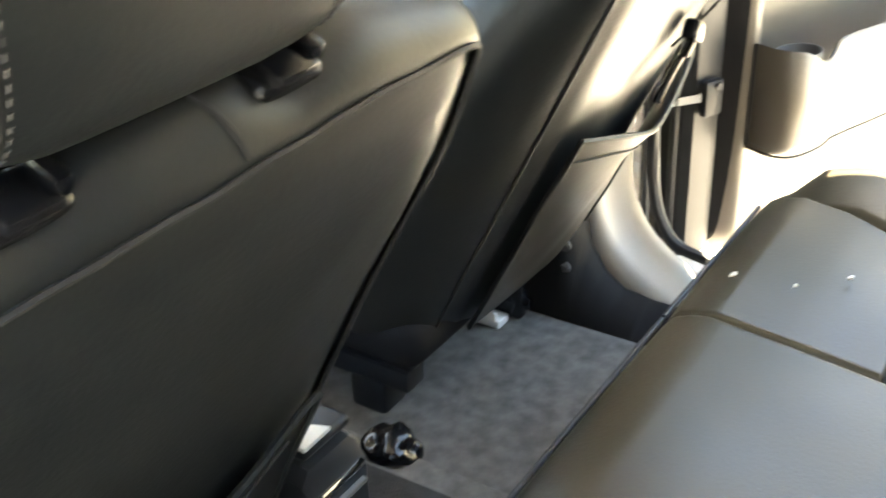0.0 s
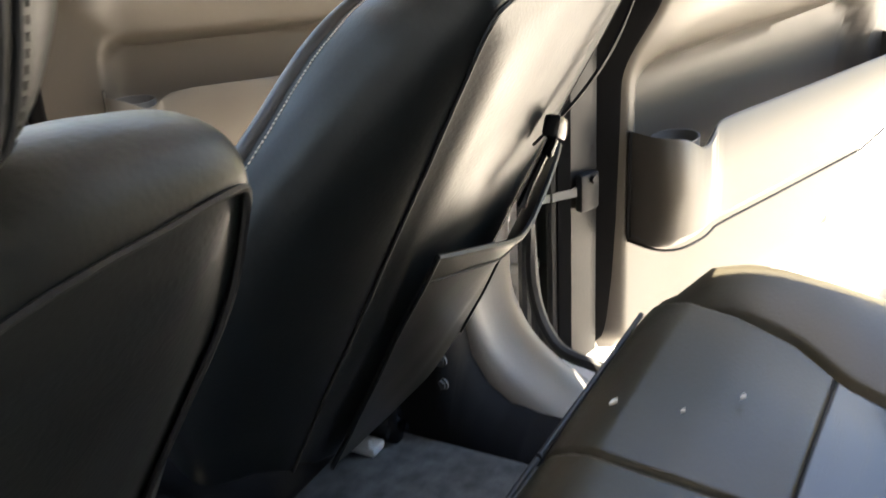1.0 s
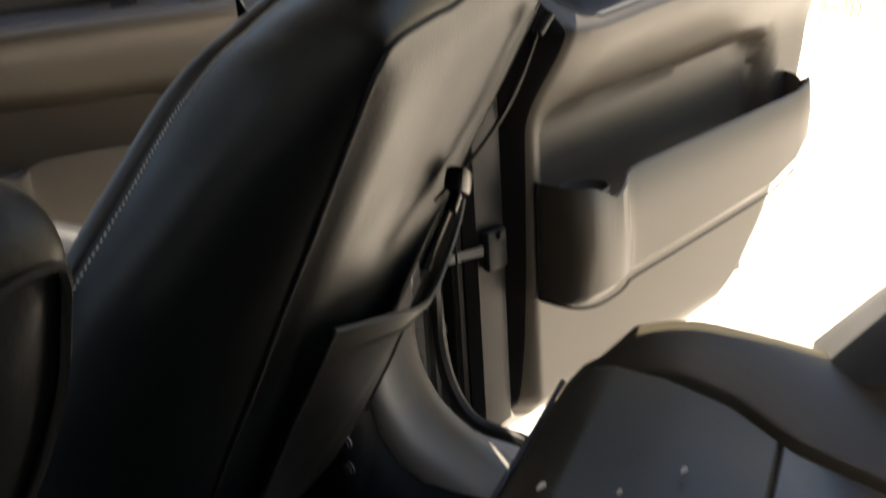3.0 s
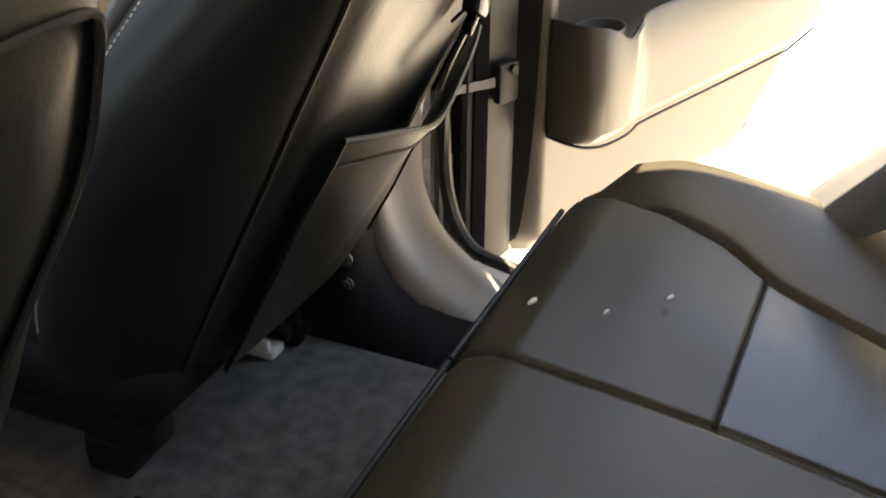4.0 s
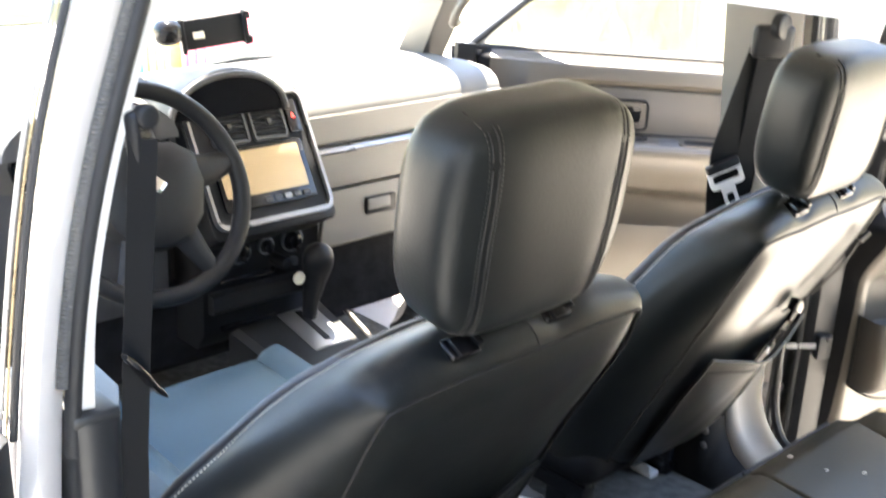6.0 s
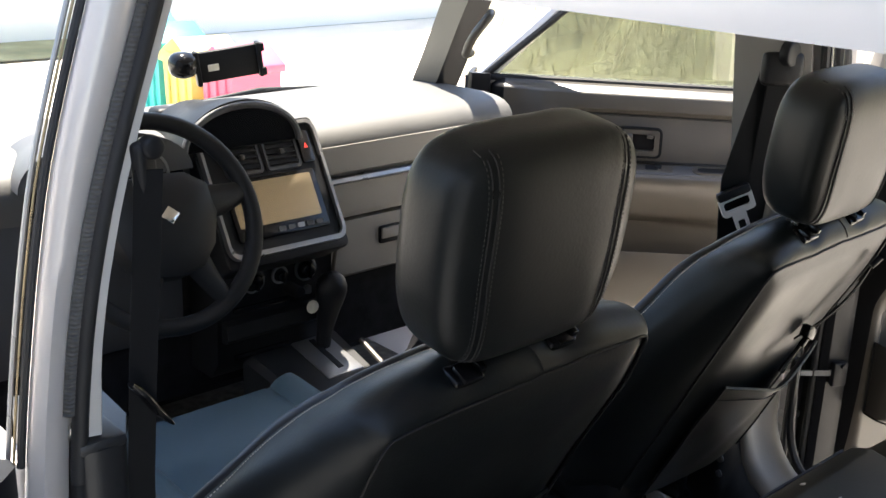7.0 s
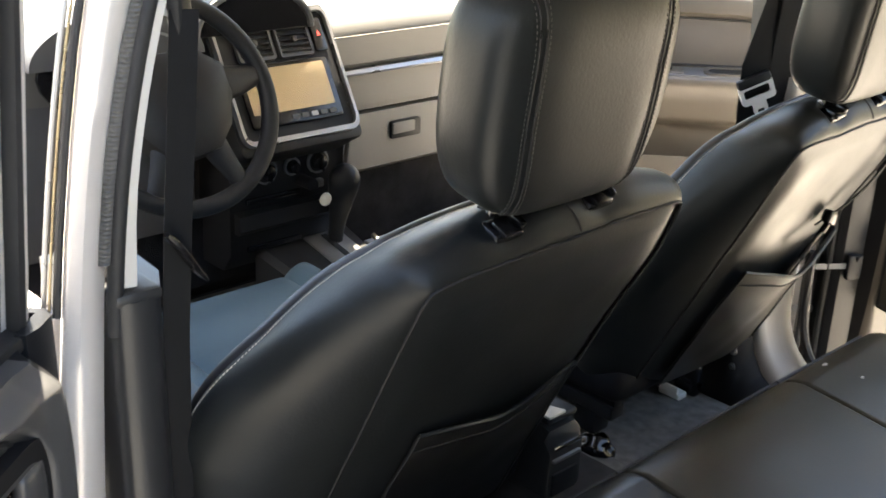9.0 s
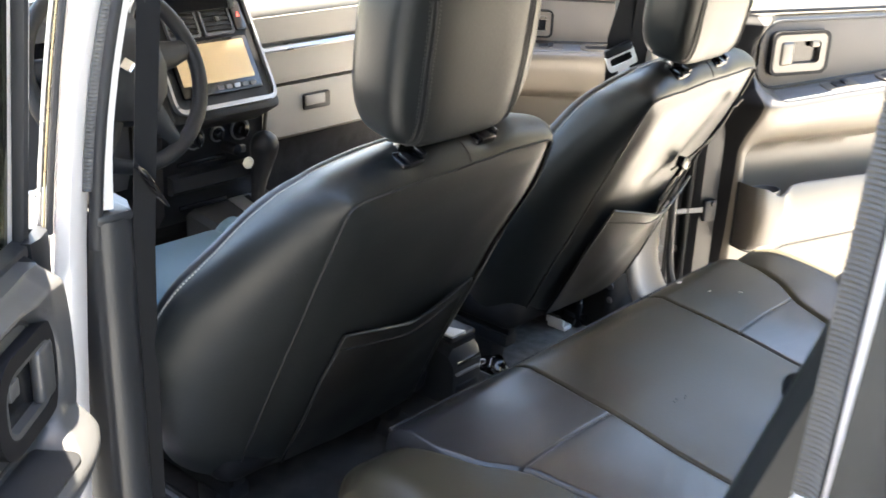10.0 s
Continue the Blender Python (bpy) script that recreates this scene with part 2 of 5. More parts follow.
def strap(points, widths, thick):
    """A flat band along points; widths are vectors across it at each point."""
    pts, rings = [Vector(p) for p in points], []
    for i, p in enumerate(pts):
        along = (pts[min(i + 1, len(pts) - 1)] - pts[max(i - 1, 0)]).normalized()
        w = Vector(widths[i] if isinstance(widths[0], (list, tuple, Vector)) else widths)
        t = along.cross(w).normalized() * (thick / 2)
        rings.append([p - w / 2 - t, p + w / 2 - t, p + w / 2 + t, p - w / 2 + t])
    return loft(rings)


def curve(points, n):
    """Catmull-Rom points through control points."""
    p = [Vector(q) for q in points]
    p = [2 * p[0] - p[1]] + p + [2 * p[-1] - p[-2]]
    out, spans = [], len(p) - 3
    for k in range(n):
        u = k / (n - 1) * spans
        i = min(int(u), spans - 1)
        u -= i
        a, b, c, d = p[i : i + 4]
        out.append(0.5 * (2 * b + (c - a) * u + (2 * a - 5 * b + 4 * c - d) * u * u + (3 * b - a - 3 * c + d) * u ** 3))
    return out


def prism(poly, lo, hi, place, bevel=0.0, seg=2):
    """A flat shape with thickness: poly in two coordinates, lo to hi in the third; place maps (a, b, c) to a point."""
    bm = loft([[place(a, b, lo) for a, b in poly], [place(a, b, hi) for a, b in poly]])
    if bevel:
        bmesh.ops.recalc_face_normals(bm, faces=bm.faces)
        edges = [e for e in bm.edges if len(e.link_faces) == 2 and e.calc_face_angle(0) > 0.6]
        bmesh.ops.bevel(bm, geom=edges, offset=bevel, segments=seg, profile=0.5, affect="EDGES")
    return bm


def rounded(lo_a, lo_b, hi_a, hi_b, r, n=5):
    """A rectangle with round corners, as a polygon."""
    out = []
    for ca, cb, start in ((hi_a - r, hi_b - r, 0), (lo_a + r, hi_b - r, 90), (lo_a + r, lo_b + r, 180), (hi_a - r, lo_b + r, 270)):
        for k in range(n + 1):
            w = radians(start + 90 * k / n)
            out.append((ca + r * math.cos(w), cb + r * math.sin(w)))
    return out


def frame_ring(outer, inner, lo, hi, place):
    """A flat ring between two polygons of equal count, with thickness."""
    return loft([[place(a, b, lo) for a, b in outer], [place(a, b, hi) for a, b in outer], [place(a, b, hi) for a, b in inner], [place(a, b, lo) for a, b in inner]], loop=True)


def sheet(f, us, vs, thick=None):
    """A skin f(u, v) over a grid; thick: a vector by which its back lies behind."""
    bm = bmesh.new()
    front = [[bm.verts.new(f(u, v)) for v in vs] for u in us]
    for a, b in zip(front, front[1:]):
        for i in range(len(vs) - 1):
            bm.faces.new((a[i], a[i + 1], b[i + 1], b[i]))
    if thick is not None:
        t = Vector(thick)
        back = [[bm.verts.new(v.co + t) for v in row] for row in front]
        for a, b in zip(back, back[1:]):
            for i in range(len(vs) - 1):
                bm.faces.new((a[i], b[i], b[i + 1], a[i + 1]))
        rim = [(r, 0) for r in range(len(us))] + [(len(us) - 1, c) for c in range(1, len(vs))]
        rim += [(r, len(vs) - 1) for r in range(len(us) - 2, -1, -1)] + [(0, c) for c in range(len(vs) - 2, 0, -1)]
        for (r0, c0), (r1, c1) in zip(rim, rim[1:] + rim[:1]):
            bm.faces.new((front[r0][c0], front[r1][c1], back[r1][c1], back[r0][c0]))
    return bm


def disc(r, depth, seg=24, bevel=0.0, ring=None):
    """A short cylinder along +z from 0 to depth; ring: inner radius of a hollow one."""
    def circle(q, z):
        return [(q * math.cos(2 * math.pi * k / seg), q * math.sin(2 * math.pi * k / seg), z) for k in range(seg)]
    if ring:
        return loft([circle(r, 0), circle(r, depth), circle(ring, depth), circle(ring, 0)], loop=True)
    b = bevel
    return loft([circle(r, 0), circle(r, depth - b), circle(r - b * 0.4, depth - b * 0.3), circle(r - b, depth)] if b else [circle(r, 0), circle(r, depth)])


def blob(a, b, c, p=3.5, nu=28, nv=18):
    """A superellipsoid pad with half sizes a, b, c."""
    def s(v):
        return math.copysign(abs(v) ** (2 / p), v)
    rings = []
    for j in range(1, nv):
        w = -math.pi / 2 + math.pi * j / nv
        rings.append([(a * s(math.cos(w)) * s(math.cos(2 * math.pi * i / nu)), b * s(math.cos(w)) * s(math.sin(2 * math.pi * i / nu)), c * s(math.sin(w))) for i in range(nu)])
    return loft(rings)


def smooth(x):
    x = min(1.0, max(0.0, x))
    return x * x * (3 - 2 * x)


def lerp_table(table, x):
    for (x0, y0), (x1, y1) in zip(table, table[1:]):
        if x <= x1:
            return y0 + (y1 - y0) * max(0.0, (x - x0) / (x1 - x0))
    return table[-1][1]


def span(lo, hi, n):
    return [lo + (hi - lo) * k / (n - 1) for k in range(n)]



# ---- ground and the car's shell ----
FLOOR = 0.64
structure("ground", box((-60, -60, -0.3), (60, 60, 0.0)), CONCRETE, "sunlit pale concrete yard under and around the car", "ground")
# Unseen slab laid over the concrete to dim light bounced from the left.
structure("unseen_side_ground", box((-30, -30, -0.2), (-0.95, 4.0, 0.012)), BOUNCE_GREY, "unseen grey ground added beside the car to weaken bounced light", "ground")
structure("lawn", sheet(lambda u, v: (-9 + 14 * u, 10.5 + 40 * v, 0.03 + 0.10 * math.sin(9 * u) * math.sin(13 * v) + 0.5 * v), span(0, 1, 20), span(0, 1, 30)), LAWN, "patchy sunburnt lawn beyond the concrete", "lawn")
# Added out of view to hold back sky light from the left.
structure("unseen_light_block", box((-3.4, -9.0, 0.0), (-3.1, 1.0, 3.4), 0.02), LIGHT_BLOCK_GREY, "unseen plain wall added to cut light from the driver's side", "wall")
structure("backdrop_wall", box((2.2, 11.5, 0.0), (16, 11.8, 4.2), 0.02), RENDERED, "sunlit white rendered boundary wall", "wall")


def bank_point(u, v):
    h = 4.4 * smooth(v * 1.15)
    return (6.6 + 3.6 * v + 0.25 * noise.noise((u * 14, v * 3, 1)), -9 + 17 * u, h + 0.22 * noise.noise((u * 30, v * 9, 5)) * (v > 0.05))


structure("bank", sheet(bank_point, span(0, 1, 70), span(0, 1, 18)), DRY_GRASS, "bank of dry yellowed grass beside the yard", "bank")


def tufts():
    """Blades of dry grass over the bank."""
    rng = random.Random(4)
    verts, faces = [], []
    for _ in range(30000):
        u, v = rng.random(), rng.random() ** 0.8
        x, y, z = bank_point(u, v)
        a, h, w = rng.uniform(0, 6.28), rng.uniform(0.06, 0.24), rng.uniform(0.002, 0.005)
        lx, ly = rng.uniform(-0.15, 0.1), rng.uniform(-0.15, 0.15)
        k = len(verts)
        verts += [(x - w * math.cos(a), y - w * math.sin(a), z), (x + w * math.cos(a), y + w * math.sin(a), z), (x + lx, y + ly, z + h)]
        faces.append((k, k + 1, k + 2))
    me = bpy.data.meshes.new("dry_grass_tufts")
    me.from_pydata(verts, [], faces)
    me.materials.append(DRY_GRASS)
    return tagged(new("dry_grass_tufts", me), "long dry straw-coloured grass on the bank", "grass", kind="stuff")


tufts()

LEAN = 0.13


def body_x(x, z):
    """The sides lean in towards the roof."""
    return x - math.copysign(LEAN * max(0.0, z - 1.2), x)


def post(plan, z0, z1, n=10, lean_y=0.0, pinch=0.0):
    """An upright with a given plan that leans in with the body."""
    mx = sum(p[0] for p in plan) / len(plan)
    my = sum(p[1] for p in plan) / len(plan)
    rings = []
    for z in span(z0, z1, n):
        k = 1.0 - pinch * (z - z0) / (z1 - z0)
        rings.append([(body_x(mx, z) + (x - mx) * k, my + (y - my) * k + lean_y * (z - 1.2), z) for x, y in plan])
    return loft(rings)


def mirrored(plan):
    return [(-x, y) for x, y in plan]


structure("floor", joined(box((-0.60, -0.55, FLOOR - 0.05), (0.57, 1.45, FLOOR), 0.01), box((-0.13, 0.0, FLOOR - 0.01), (0.17, 1.2, FLOOR + 0.05), 0.03, 3)), CARPET, "grey needled carpet on the car's floor", "carpet")
structure("floor_pan", box((-0.80, -1.9, 0.42), (0.80, 1.6, FLOOR - 0.052), 0.02), MAT_DARK, "dark underside of the car's floor", "floor pan")
structure("roof", sheet(lambda u, v: (-0.66 + 1.32 * u, -1.95 + 3.05 * v, 1.80 + 0.05 * math.sin(math.pi * u) + 0.04 * math.sin(math.pi * v)), span(0, 1, 16), span(0, 1, 24), (0, 0, 0.05)), PAINT, "silver painted car roof", "roof")
structure("ceiling", sheet(lambda u, v: (-0.63 + 1.26 * u, -1.9 + 2.95 * v, 1.77 + 0.05 * math.sin(math.pi * u) + 0.04 * math.sin(math.pi * v)), span(0, 1, 12), span(0, 1, 12), (0, 0, 0.02)), HEADLINER, "pale woven headliner under the roof", "headliner")
structure("wall_rear", box((-0.78, -1.95, 0.44), (0.78, -1.88, 1.25), 0.02), PAINT, "silver rear end of the car", "car body")
for side, word in ((-1, "left"), (1, "right")):
    quarter = [[(side * 0.82, y, 0.44), (side * 0.84, y, 0.9), (side * 0.81, y, 1.30), (side * 0.76, y, 1.30), (side * 0.76, y, 0.44)] for y in span(-1.93, -0.705, 8)]
    structure("wall_" + word, loft(quarter), PAINT, "silver rear quarter of the car body", "car body")
    crest = ((0.60, 0.68), (0.64, 0.735), (0.70, 0.745), (0.735, 0.73), (0.75, 0.69)) if side < 0 else ((0.60, 0.615), (0.64, 0.622), (0.70, 0.640), (0.735, 0.672), (0.75, 0.676))
    rocker = [[(side * a, y, b) for a, b in ((0.60, 0.60), *crest, (0.80, 0.66), (0.83, 0.60), (0.82, 0.44), (0.66, 0.44))] for y in span(-0.70, 1.55, 12)]
    structure("sill_" + word, loft(rocker), PAINT, "silver painted door sill below the open doorway", "door sill")
    rail = [[(side * 0.62, y, 1.78), (side * 0.70, y, 1.79), (side * 0.70, y, 1.84), (side * 0.62, y, 1.86)] for y in span(-1.9, 1.05, 6)]
    structure("roof_rail_" + word, loft(rail), PAINT, "silver roof rail over the doorways", "roof rail")
    strip = [(side * 0.646, y, 0.742) for y in span(-0.6, 0.16 if side > 0 else 1.3, 20)]
    if side > 0:
        strip = curve([(0.705, y, 0.690) for y in (-0.6, -0.3, -0.1, 0.02)] + [(0.706, 0.14, 0.715), (0.712, 0.190, 0.722), (0.718, 0.218, 0.745), (0.724, 0.238, 0.79), (0.728, 0.246, 0.86), (0.728, 0.250, 0.96)], 70)
    structure("weatherstrip_" + word, tube(strip, 0.009, 8), RUBBER, "black rubber weatherstrip along the sill", "weatherstrip")

def rib_strip(a, b, z0, z1, pitch=0.0058, high=0.0011):
    """A fluted rubber face between two upright lines a(z) and b(z)."""
    zs = span(z0, z1, int((z1 - z0) / pitch * 6))

    def f(z, u):
        p = Vector(a(z)).lerp(Vector(b(z)), u)
        out = Vector((-(b(z)[1] - a(z)[1]), b(z)[0] - a(z)[0], 0)).normalized()
        if out.y > 0:
            out = -out
        return p + out * (0.004 * math.sin(math.pi * u) + high * math.sin(2 * math.pi * z / pitch) * min(1.0, 4 * u, 4 * (1 - u)))

    return sheet(f, zs, span(0, 1, 7))


LEFT_POST, REAR_POST, RIGHT_POST = Vector((-0.050, 0.050, 0.0)), Vector((0.065, -0.075, 0.0)), Vector((0.030, 0.030, 0.0))
# left centre post: painted jamb, ribbed strip, pale upper trim and dark lower cover
OUT_X = [(0.62, -0.836), (0.90, -0.826), (1.10, -0.813), (1.25, -0.800), (1.32, -0.790), (1.40, -0.780), (1.46, -0.768), (1.53, -0.757), (1.62, -0.735), (1.71, -0.705), (1.90, -0.645)]
IN_X = [(0.62, -0.801), (0.90, -0.786), (1.10, -0.774), (1.25, -0.762), (1.32, -0.755), (1.40, -0.744), (1.46, -0.733), (1.53, -0.715), (1.60, -0.695), (1.67, -0.668), (1.90, -0.590)]


def jamb_x(table, z):
    """A softened reading of a line of the post."""
    return sum(lerp_table(table, z + d) for d in (-0.06, -0.03, 0.0, 0.03, 0.06)) / 5


rings = []
for z in span(0.62, 1.83, 40):
    a, c = jamb_x(OUT_X, z), jamb_x(IN_X, z)
    rings.append([(a + 0.016, 0.235, z), (a + 0.004, 0.212, z), (a, 0.200, z), (a + 0.003, 0.193, z), (a + 0.35 * (c - a), 0.184, z), (a + 0.7 * (c - a), 0.186, z), (c - 0.004, 0.192, z), (c + 0.008, 0.197, z), (c + 0.012, 0.205, z), (c + 0.012, 0.26, z)])
structure("pillar_left", moved(loft(rings), LEFT_POST), PAINT, "silver painted centre pillar of the left doorway", "pillar", sharp=50)
for dx, dy, r, mat, word in ((-0.0045, 0.203, 0.0048, RUBBER, "black seal beside the silver pillar"), (-0.0110, 0.206, 0.0016, BRASS, "thin gold-tinted metal edge beside the pillar"), (-0.0155, 0.210, 0.0030, SILVER, "thin silver edge of the closed front door frame")):
    structure("pillar_edge", moved(tube([(jamb_x(OUT_X, z) + dx, dy, z) for z in span(1.27, 1.82, 30)], r, 8), LEFT_POST), mat, word, "pillar edge")
JAMB = [(-0.815, 0.36), (-0.815, 0.262), (-0.806, 0.248), (-0.797, 0.246), (-0.790, 0.236), (-0.772, 0.218), (-0.753, 0.196), (-0.744, 0.190), (-0.738, 0.20), (-0.738, 0.36)]
structure("pillar_right", moved(post([(x, y + 0.055) for x, y in mirrored(JAMB)], 0.70, 1.83, 16), RIGHT_POST), PAINT, "silver painted centre pillar of the right doorway", "pillar", sharp=50)
structure("pillar_ribs_left", moved(rib_strip(lambda z: (jamb_x(IN_X, z) - 0.003, 0.191, z), lambda z: (jamb_x(IN_X, z) + 0.009, 0.185, z), 1.32, 1.80, 0.0048, 0.0012), LEFT_POST), RUBBER_GREY, "fluted grey face of the door seal", "weatherstrip", sharp=80)
structure("pillar_strip_left", moved(tube([(jamb_x(IN_X, z) + 0.0155, 0.188, z) for z in span(1.24, 1.8, 50)], 0.0090, 12), LEFT_POST), RUBBER, "black rubber door seal on the pillar", "weatherstrip")
rings = []
for z in span(1.290, 1.80, 16):
    c, w = jamb_x(IN_X, z) + 0.0235, 0.009 + 0.006 * smooth((1.40 - z) / 0.14)
    rings.append([(c, 0.186, z), (c + w, 0.183, z), (c + w + 0.004, 0.19, z), (c + w + 0.006, 0.25, z), (c, 0.255, z)])
structure("pillar_trim_upper_left", moved(loft(rings), LEFT_POST), HEADLINER, "pale upper trim strip of the centre pillar", "pillar trim")
spine = [(body_x(0.732, z), 0.241, z) for z in span(0.68, 1.8, 60)]
structure("pillar_strip_right", moved(tube(spine, 0.009, 8), RIGHT_POST), RUBBER, "black rubber door seal on the pillar", "weatherstrip")
structure("pillar_ribs_right", moved(rib_strip(lambda z: (body_x(0.747, z), 0.240, z), lambda z: (body_x(0.734, z), 0.230, z), 0.9, 1.78), RIGHT_POST), RUBBER_GREY, "fluted grey face of the door seal", "weatherstrip", sharp=80)
structure("pillar_trim_upper_right", moved(post([(0.722, 0.26), (0.712, 0.258), (0.685, 0.285), (0.67, 0.40), (0.72, 0.42)], 1.30, 1.80, 10), RIGHT_POST), DASH, "pale grey upper trim of the centre pillar", "pillar trim")
structure("front_door_seal_right", moved(tube([(body_x(0.820, z), 0.262, z) for z in span(0.72, 1.78, 20)], 0.010, 8), RIGHT_POST), RUBBER, "black seal at the front door's rear edge", "weatherstrip")
lower_plan = [(-0.749, 0.194), (-0.747, 0.184), (-0.741, 0.178), (-0.722, 0.175), (-0.704, 0.178), (-0.690, 0.190), (-0.664, 0.24), (-0.655, 0.36), (-0.75, 0.36)]
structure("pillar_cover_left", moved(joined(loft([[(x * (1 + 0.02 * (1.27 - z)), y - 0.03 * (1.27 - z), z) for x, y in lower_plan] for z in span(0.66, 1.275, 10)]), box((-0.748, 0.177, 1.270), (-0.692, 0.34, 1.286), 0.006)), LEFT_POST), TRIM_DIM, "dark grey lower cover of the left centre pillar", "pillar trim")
# right lower cover sweeps forward and down into the sill
Y_FRONT = [(0.63, 0.205), (0.65, 0.235), (0.68, 0.272), (0.725, 0.300), (0.79, 0.310), (0.86, 0.304), (1.4, 0.315)]
Y_REAR = [(0.63, 0.10), (0.67, 0.16), (0.69, 0.200), (0.717, 0.240), (0.765, 0.268), (0.80, 0.280), (0.95, 0.281), (1.4, 0.285)]
sweep = []
for z in span(0.63, 1.32, 70):
    yf = sum(lerp_table(Y_FRONT, z + d) for d in (-0.024, -0.012, 0.0, 0.012, 0.024)) / 5
    yr = sum(lerp_table(Y_REAR, z + d) for d in (-0.024, -0.012, 0.0, 0.012, 0.024)) / 5
    face = curve([(0.735, yr, z), (0.712, yr - 0.003, z), (0.678, yr + 0.016, z), (0.652, yr + 0.45 * (yf - yr), z), (0.640, yf, z), (0.650, yf + 0.06, z)], 20)
    sweep.append(face + [Vector((0.735, yf + 0.06, z))])
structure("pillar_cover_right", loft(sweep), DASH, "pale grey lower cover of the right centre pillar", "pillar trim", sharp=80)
KICK_TOP = [(-0.10, 0.662), (0.10, 0.662), (0.20, 0.664), (0.24, 0.672), (0.272, 0.695), (0.296, 0.735), (0.308, 0.80), (0.318, 0.862), (1.2, 0.865)]
kick = []
for y in sorted(span(-0.10, 1.2, 40) + span(0.20, 0.33, 24)):
    top = lerp_table(KICK_TOP, y)
    kick.append([(x, y, 0.62 + (z - 0.62) * (top - 0.62) / 0.25) for x, z in ((0.570, 0.62), (0.572, 0.66), (0.578, 0.71), (0.590, 0.77), (0.606, 0.825), (0.622, 0.862), (0.645, 0.87), (0.66, 0.62))])
structure("sill_trim_right", loft(kick), HANDLE_BLACK, "black plastic kick trim inside the right sill", "sill trim", sharp=60)
plate = []
for y in span(-0.55, 0.16, 24):
    fall = 1 - 0.7 * smooth((y + 0.06) / 0.20)
    plate.append([(x, y, 0.61 + (z - 0.61) * fall) for x, z in ((0.622, 0.61), (0.624, 0.668), (0.632, 0.690), (0.645, 0.708), (0.658, 0.716), (0.700, 0.718), (0.730, 0.70), (0.735, 0.61))])
structure("sill_plate_right", loft(plate), DASH, "pale grey sill plate beside the carpet", "sill trim", sharp=60)
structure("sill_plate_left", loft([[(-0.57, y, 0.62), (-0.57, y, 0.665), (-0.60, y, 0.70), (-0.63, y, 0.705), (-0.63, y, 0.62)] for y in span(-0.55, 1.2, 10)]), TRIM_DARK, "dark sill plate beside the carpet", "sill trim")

# rear post of the left doorway
REAR_JAMB = [(-0.728, -0.615), (-0.746, -0.622), (-0.752, -0.634), (-0.760, -0.652), (-0.766, -0.668), (-0.768, -0.69), (-0.76, -0.74), (-0.72, -0.74)]
structure("pillar_rear_left", moved(post(REAR_JAMB, 0.70, 1.83, 12), REAR_POST), PAINT, "silver rear edge of the left doorway", "pillar")
structure("pillar_rear_right", post(mirrored(REAR_JAMB), 0.70, 1.83, 12), PAINT, "silver rear edge of the right doorway", "pillar")
structure("pillar_rear_seal", moved(tube([(body_x(-0.782, z), -0.688, z) for z in span(0.8, 1.8, 30)], 0.022, 10), REAR_POST), RUBBER, "black rubber seal of the rear doorway edge", "weatherstrip")
structure("pillar_rear_ribs", moved(rib_strip(lambda z: (body_x(-0.743, z), -0.594, z), lambda z: (body_x(-0.748, z), -0.619, z), 0.85, 1.79, 0.0048, 0.0013), REAR_POST), RUBBER_GREY, "fluted grey face of the rear seal", "weatherstrip", sharp=80)
structure("pillar_rear_trim", moved(post([(-0.738, -0.598), (-0.722, -0.612), (-0.70, -0.68), (-0.70, -0.78), (-0.745, -0.78)], 0.9, 1.78, 8), REAR_POST), TRIM_DARK, "dark inner trim of the rear pillar", "pillar trim")

# windscreen posts, scuttle and screen
for side, word in ((-1, "left"), (1, "right")):
    a = [(0.735, 1.56, 1.16), (0.71, 1.40, 1.31), (0.66, 1.20, 1.60), (0.63, 1.06, 1.80)]
    rings = []
    for p in curve([(side * x, y, z) for x, y, z in a], 12):
        rings.append([p + Vector(q) for q in ((-0.035, -0.02, -0.03), (0.03, -0.035, -0.03), (0.045, 0.03, 0.02), (-0.03, 0.045, 0.03))])
    structure("windscreen_pillar_" + word, loft(rings), TRIM_DIM, "dark grey trimmed windscreen pillar", "pillar")
structure("windscreen", sheet(lambda u, v: (-0.66 + 1.32 * u, 1.56 - 0.50 * v + 0.06 * math.sin(math.pi * u), 1.27 + 0.54 * v), span(0, 1, 10), span(0, 1, 8)), GLASS, "clear raked windscreen", "windscreen").visible_shadow = False
# tinted panes of the rear side windows and the tailgate
for side, word in ((-1, "left"), (1, "right")):
    structure("quarter_glass_" + word, loft([[(side * 0.80 - side * d, -0.74, 1.30), (side * 0.80 - side * d, -1.90, 1.30), (side * 0.69 - side * d, -1.86, 1.79), (side * 0.69 - side * d, -0.74, 1.79)] for d in (0.0, 0.004)]), GLASS_DARK, "dark-tinted rear quarter window", "window")
structure("tailgate_glass", loft([[(-0.76, -1.92 + d, 1.25), (0.76, -1.92 + d, 1.25), (0.66, -1.90 + d, 1.80), (-0.66, -1.90 + d, 1.80)] for d in (0.0, 0.004)]), GLASS_DARK, "dark-tinted tailgate window", "window")
structure("scuttle", loft([[(x, 1.50, 1.20), (x, 1.53 + 0.05 * math.cos(x * 2), 1.32), (x, 1.62 + 0.05 * math.cos(x * 2), 1.29), (x, 1.66, 1.18)] for x in span(-0.74, 0.74, 12)]), RUBBER, "black scuttle below the windscreen", "scuttle")
structure("front_wing_left", box((-0.84, 0.36, 0.44), (-0.79, 1.56, 1.22), 0.03), PAINT, "silver closed left front door skin", "car body")
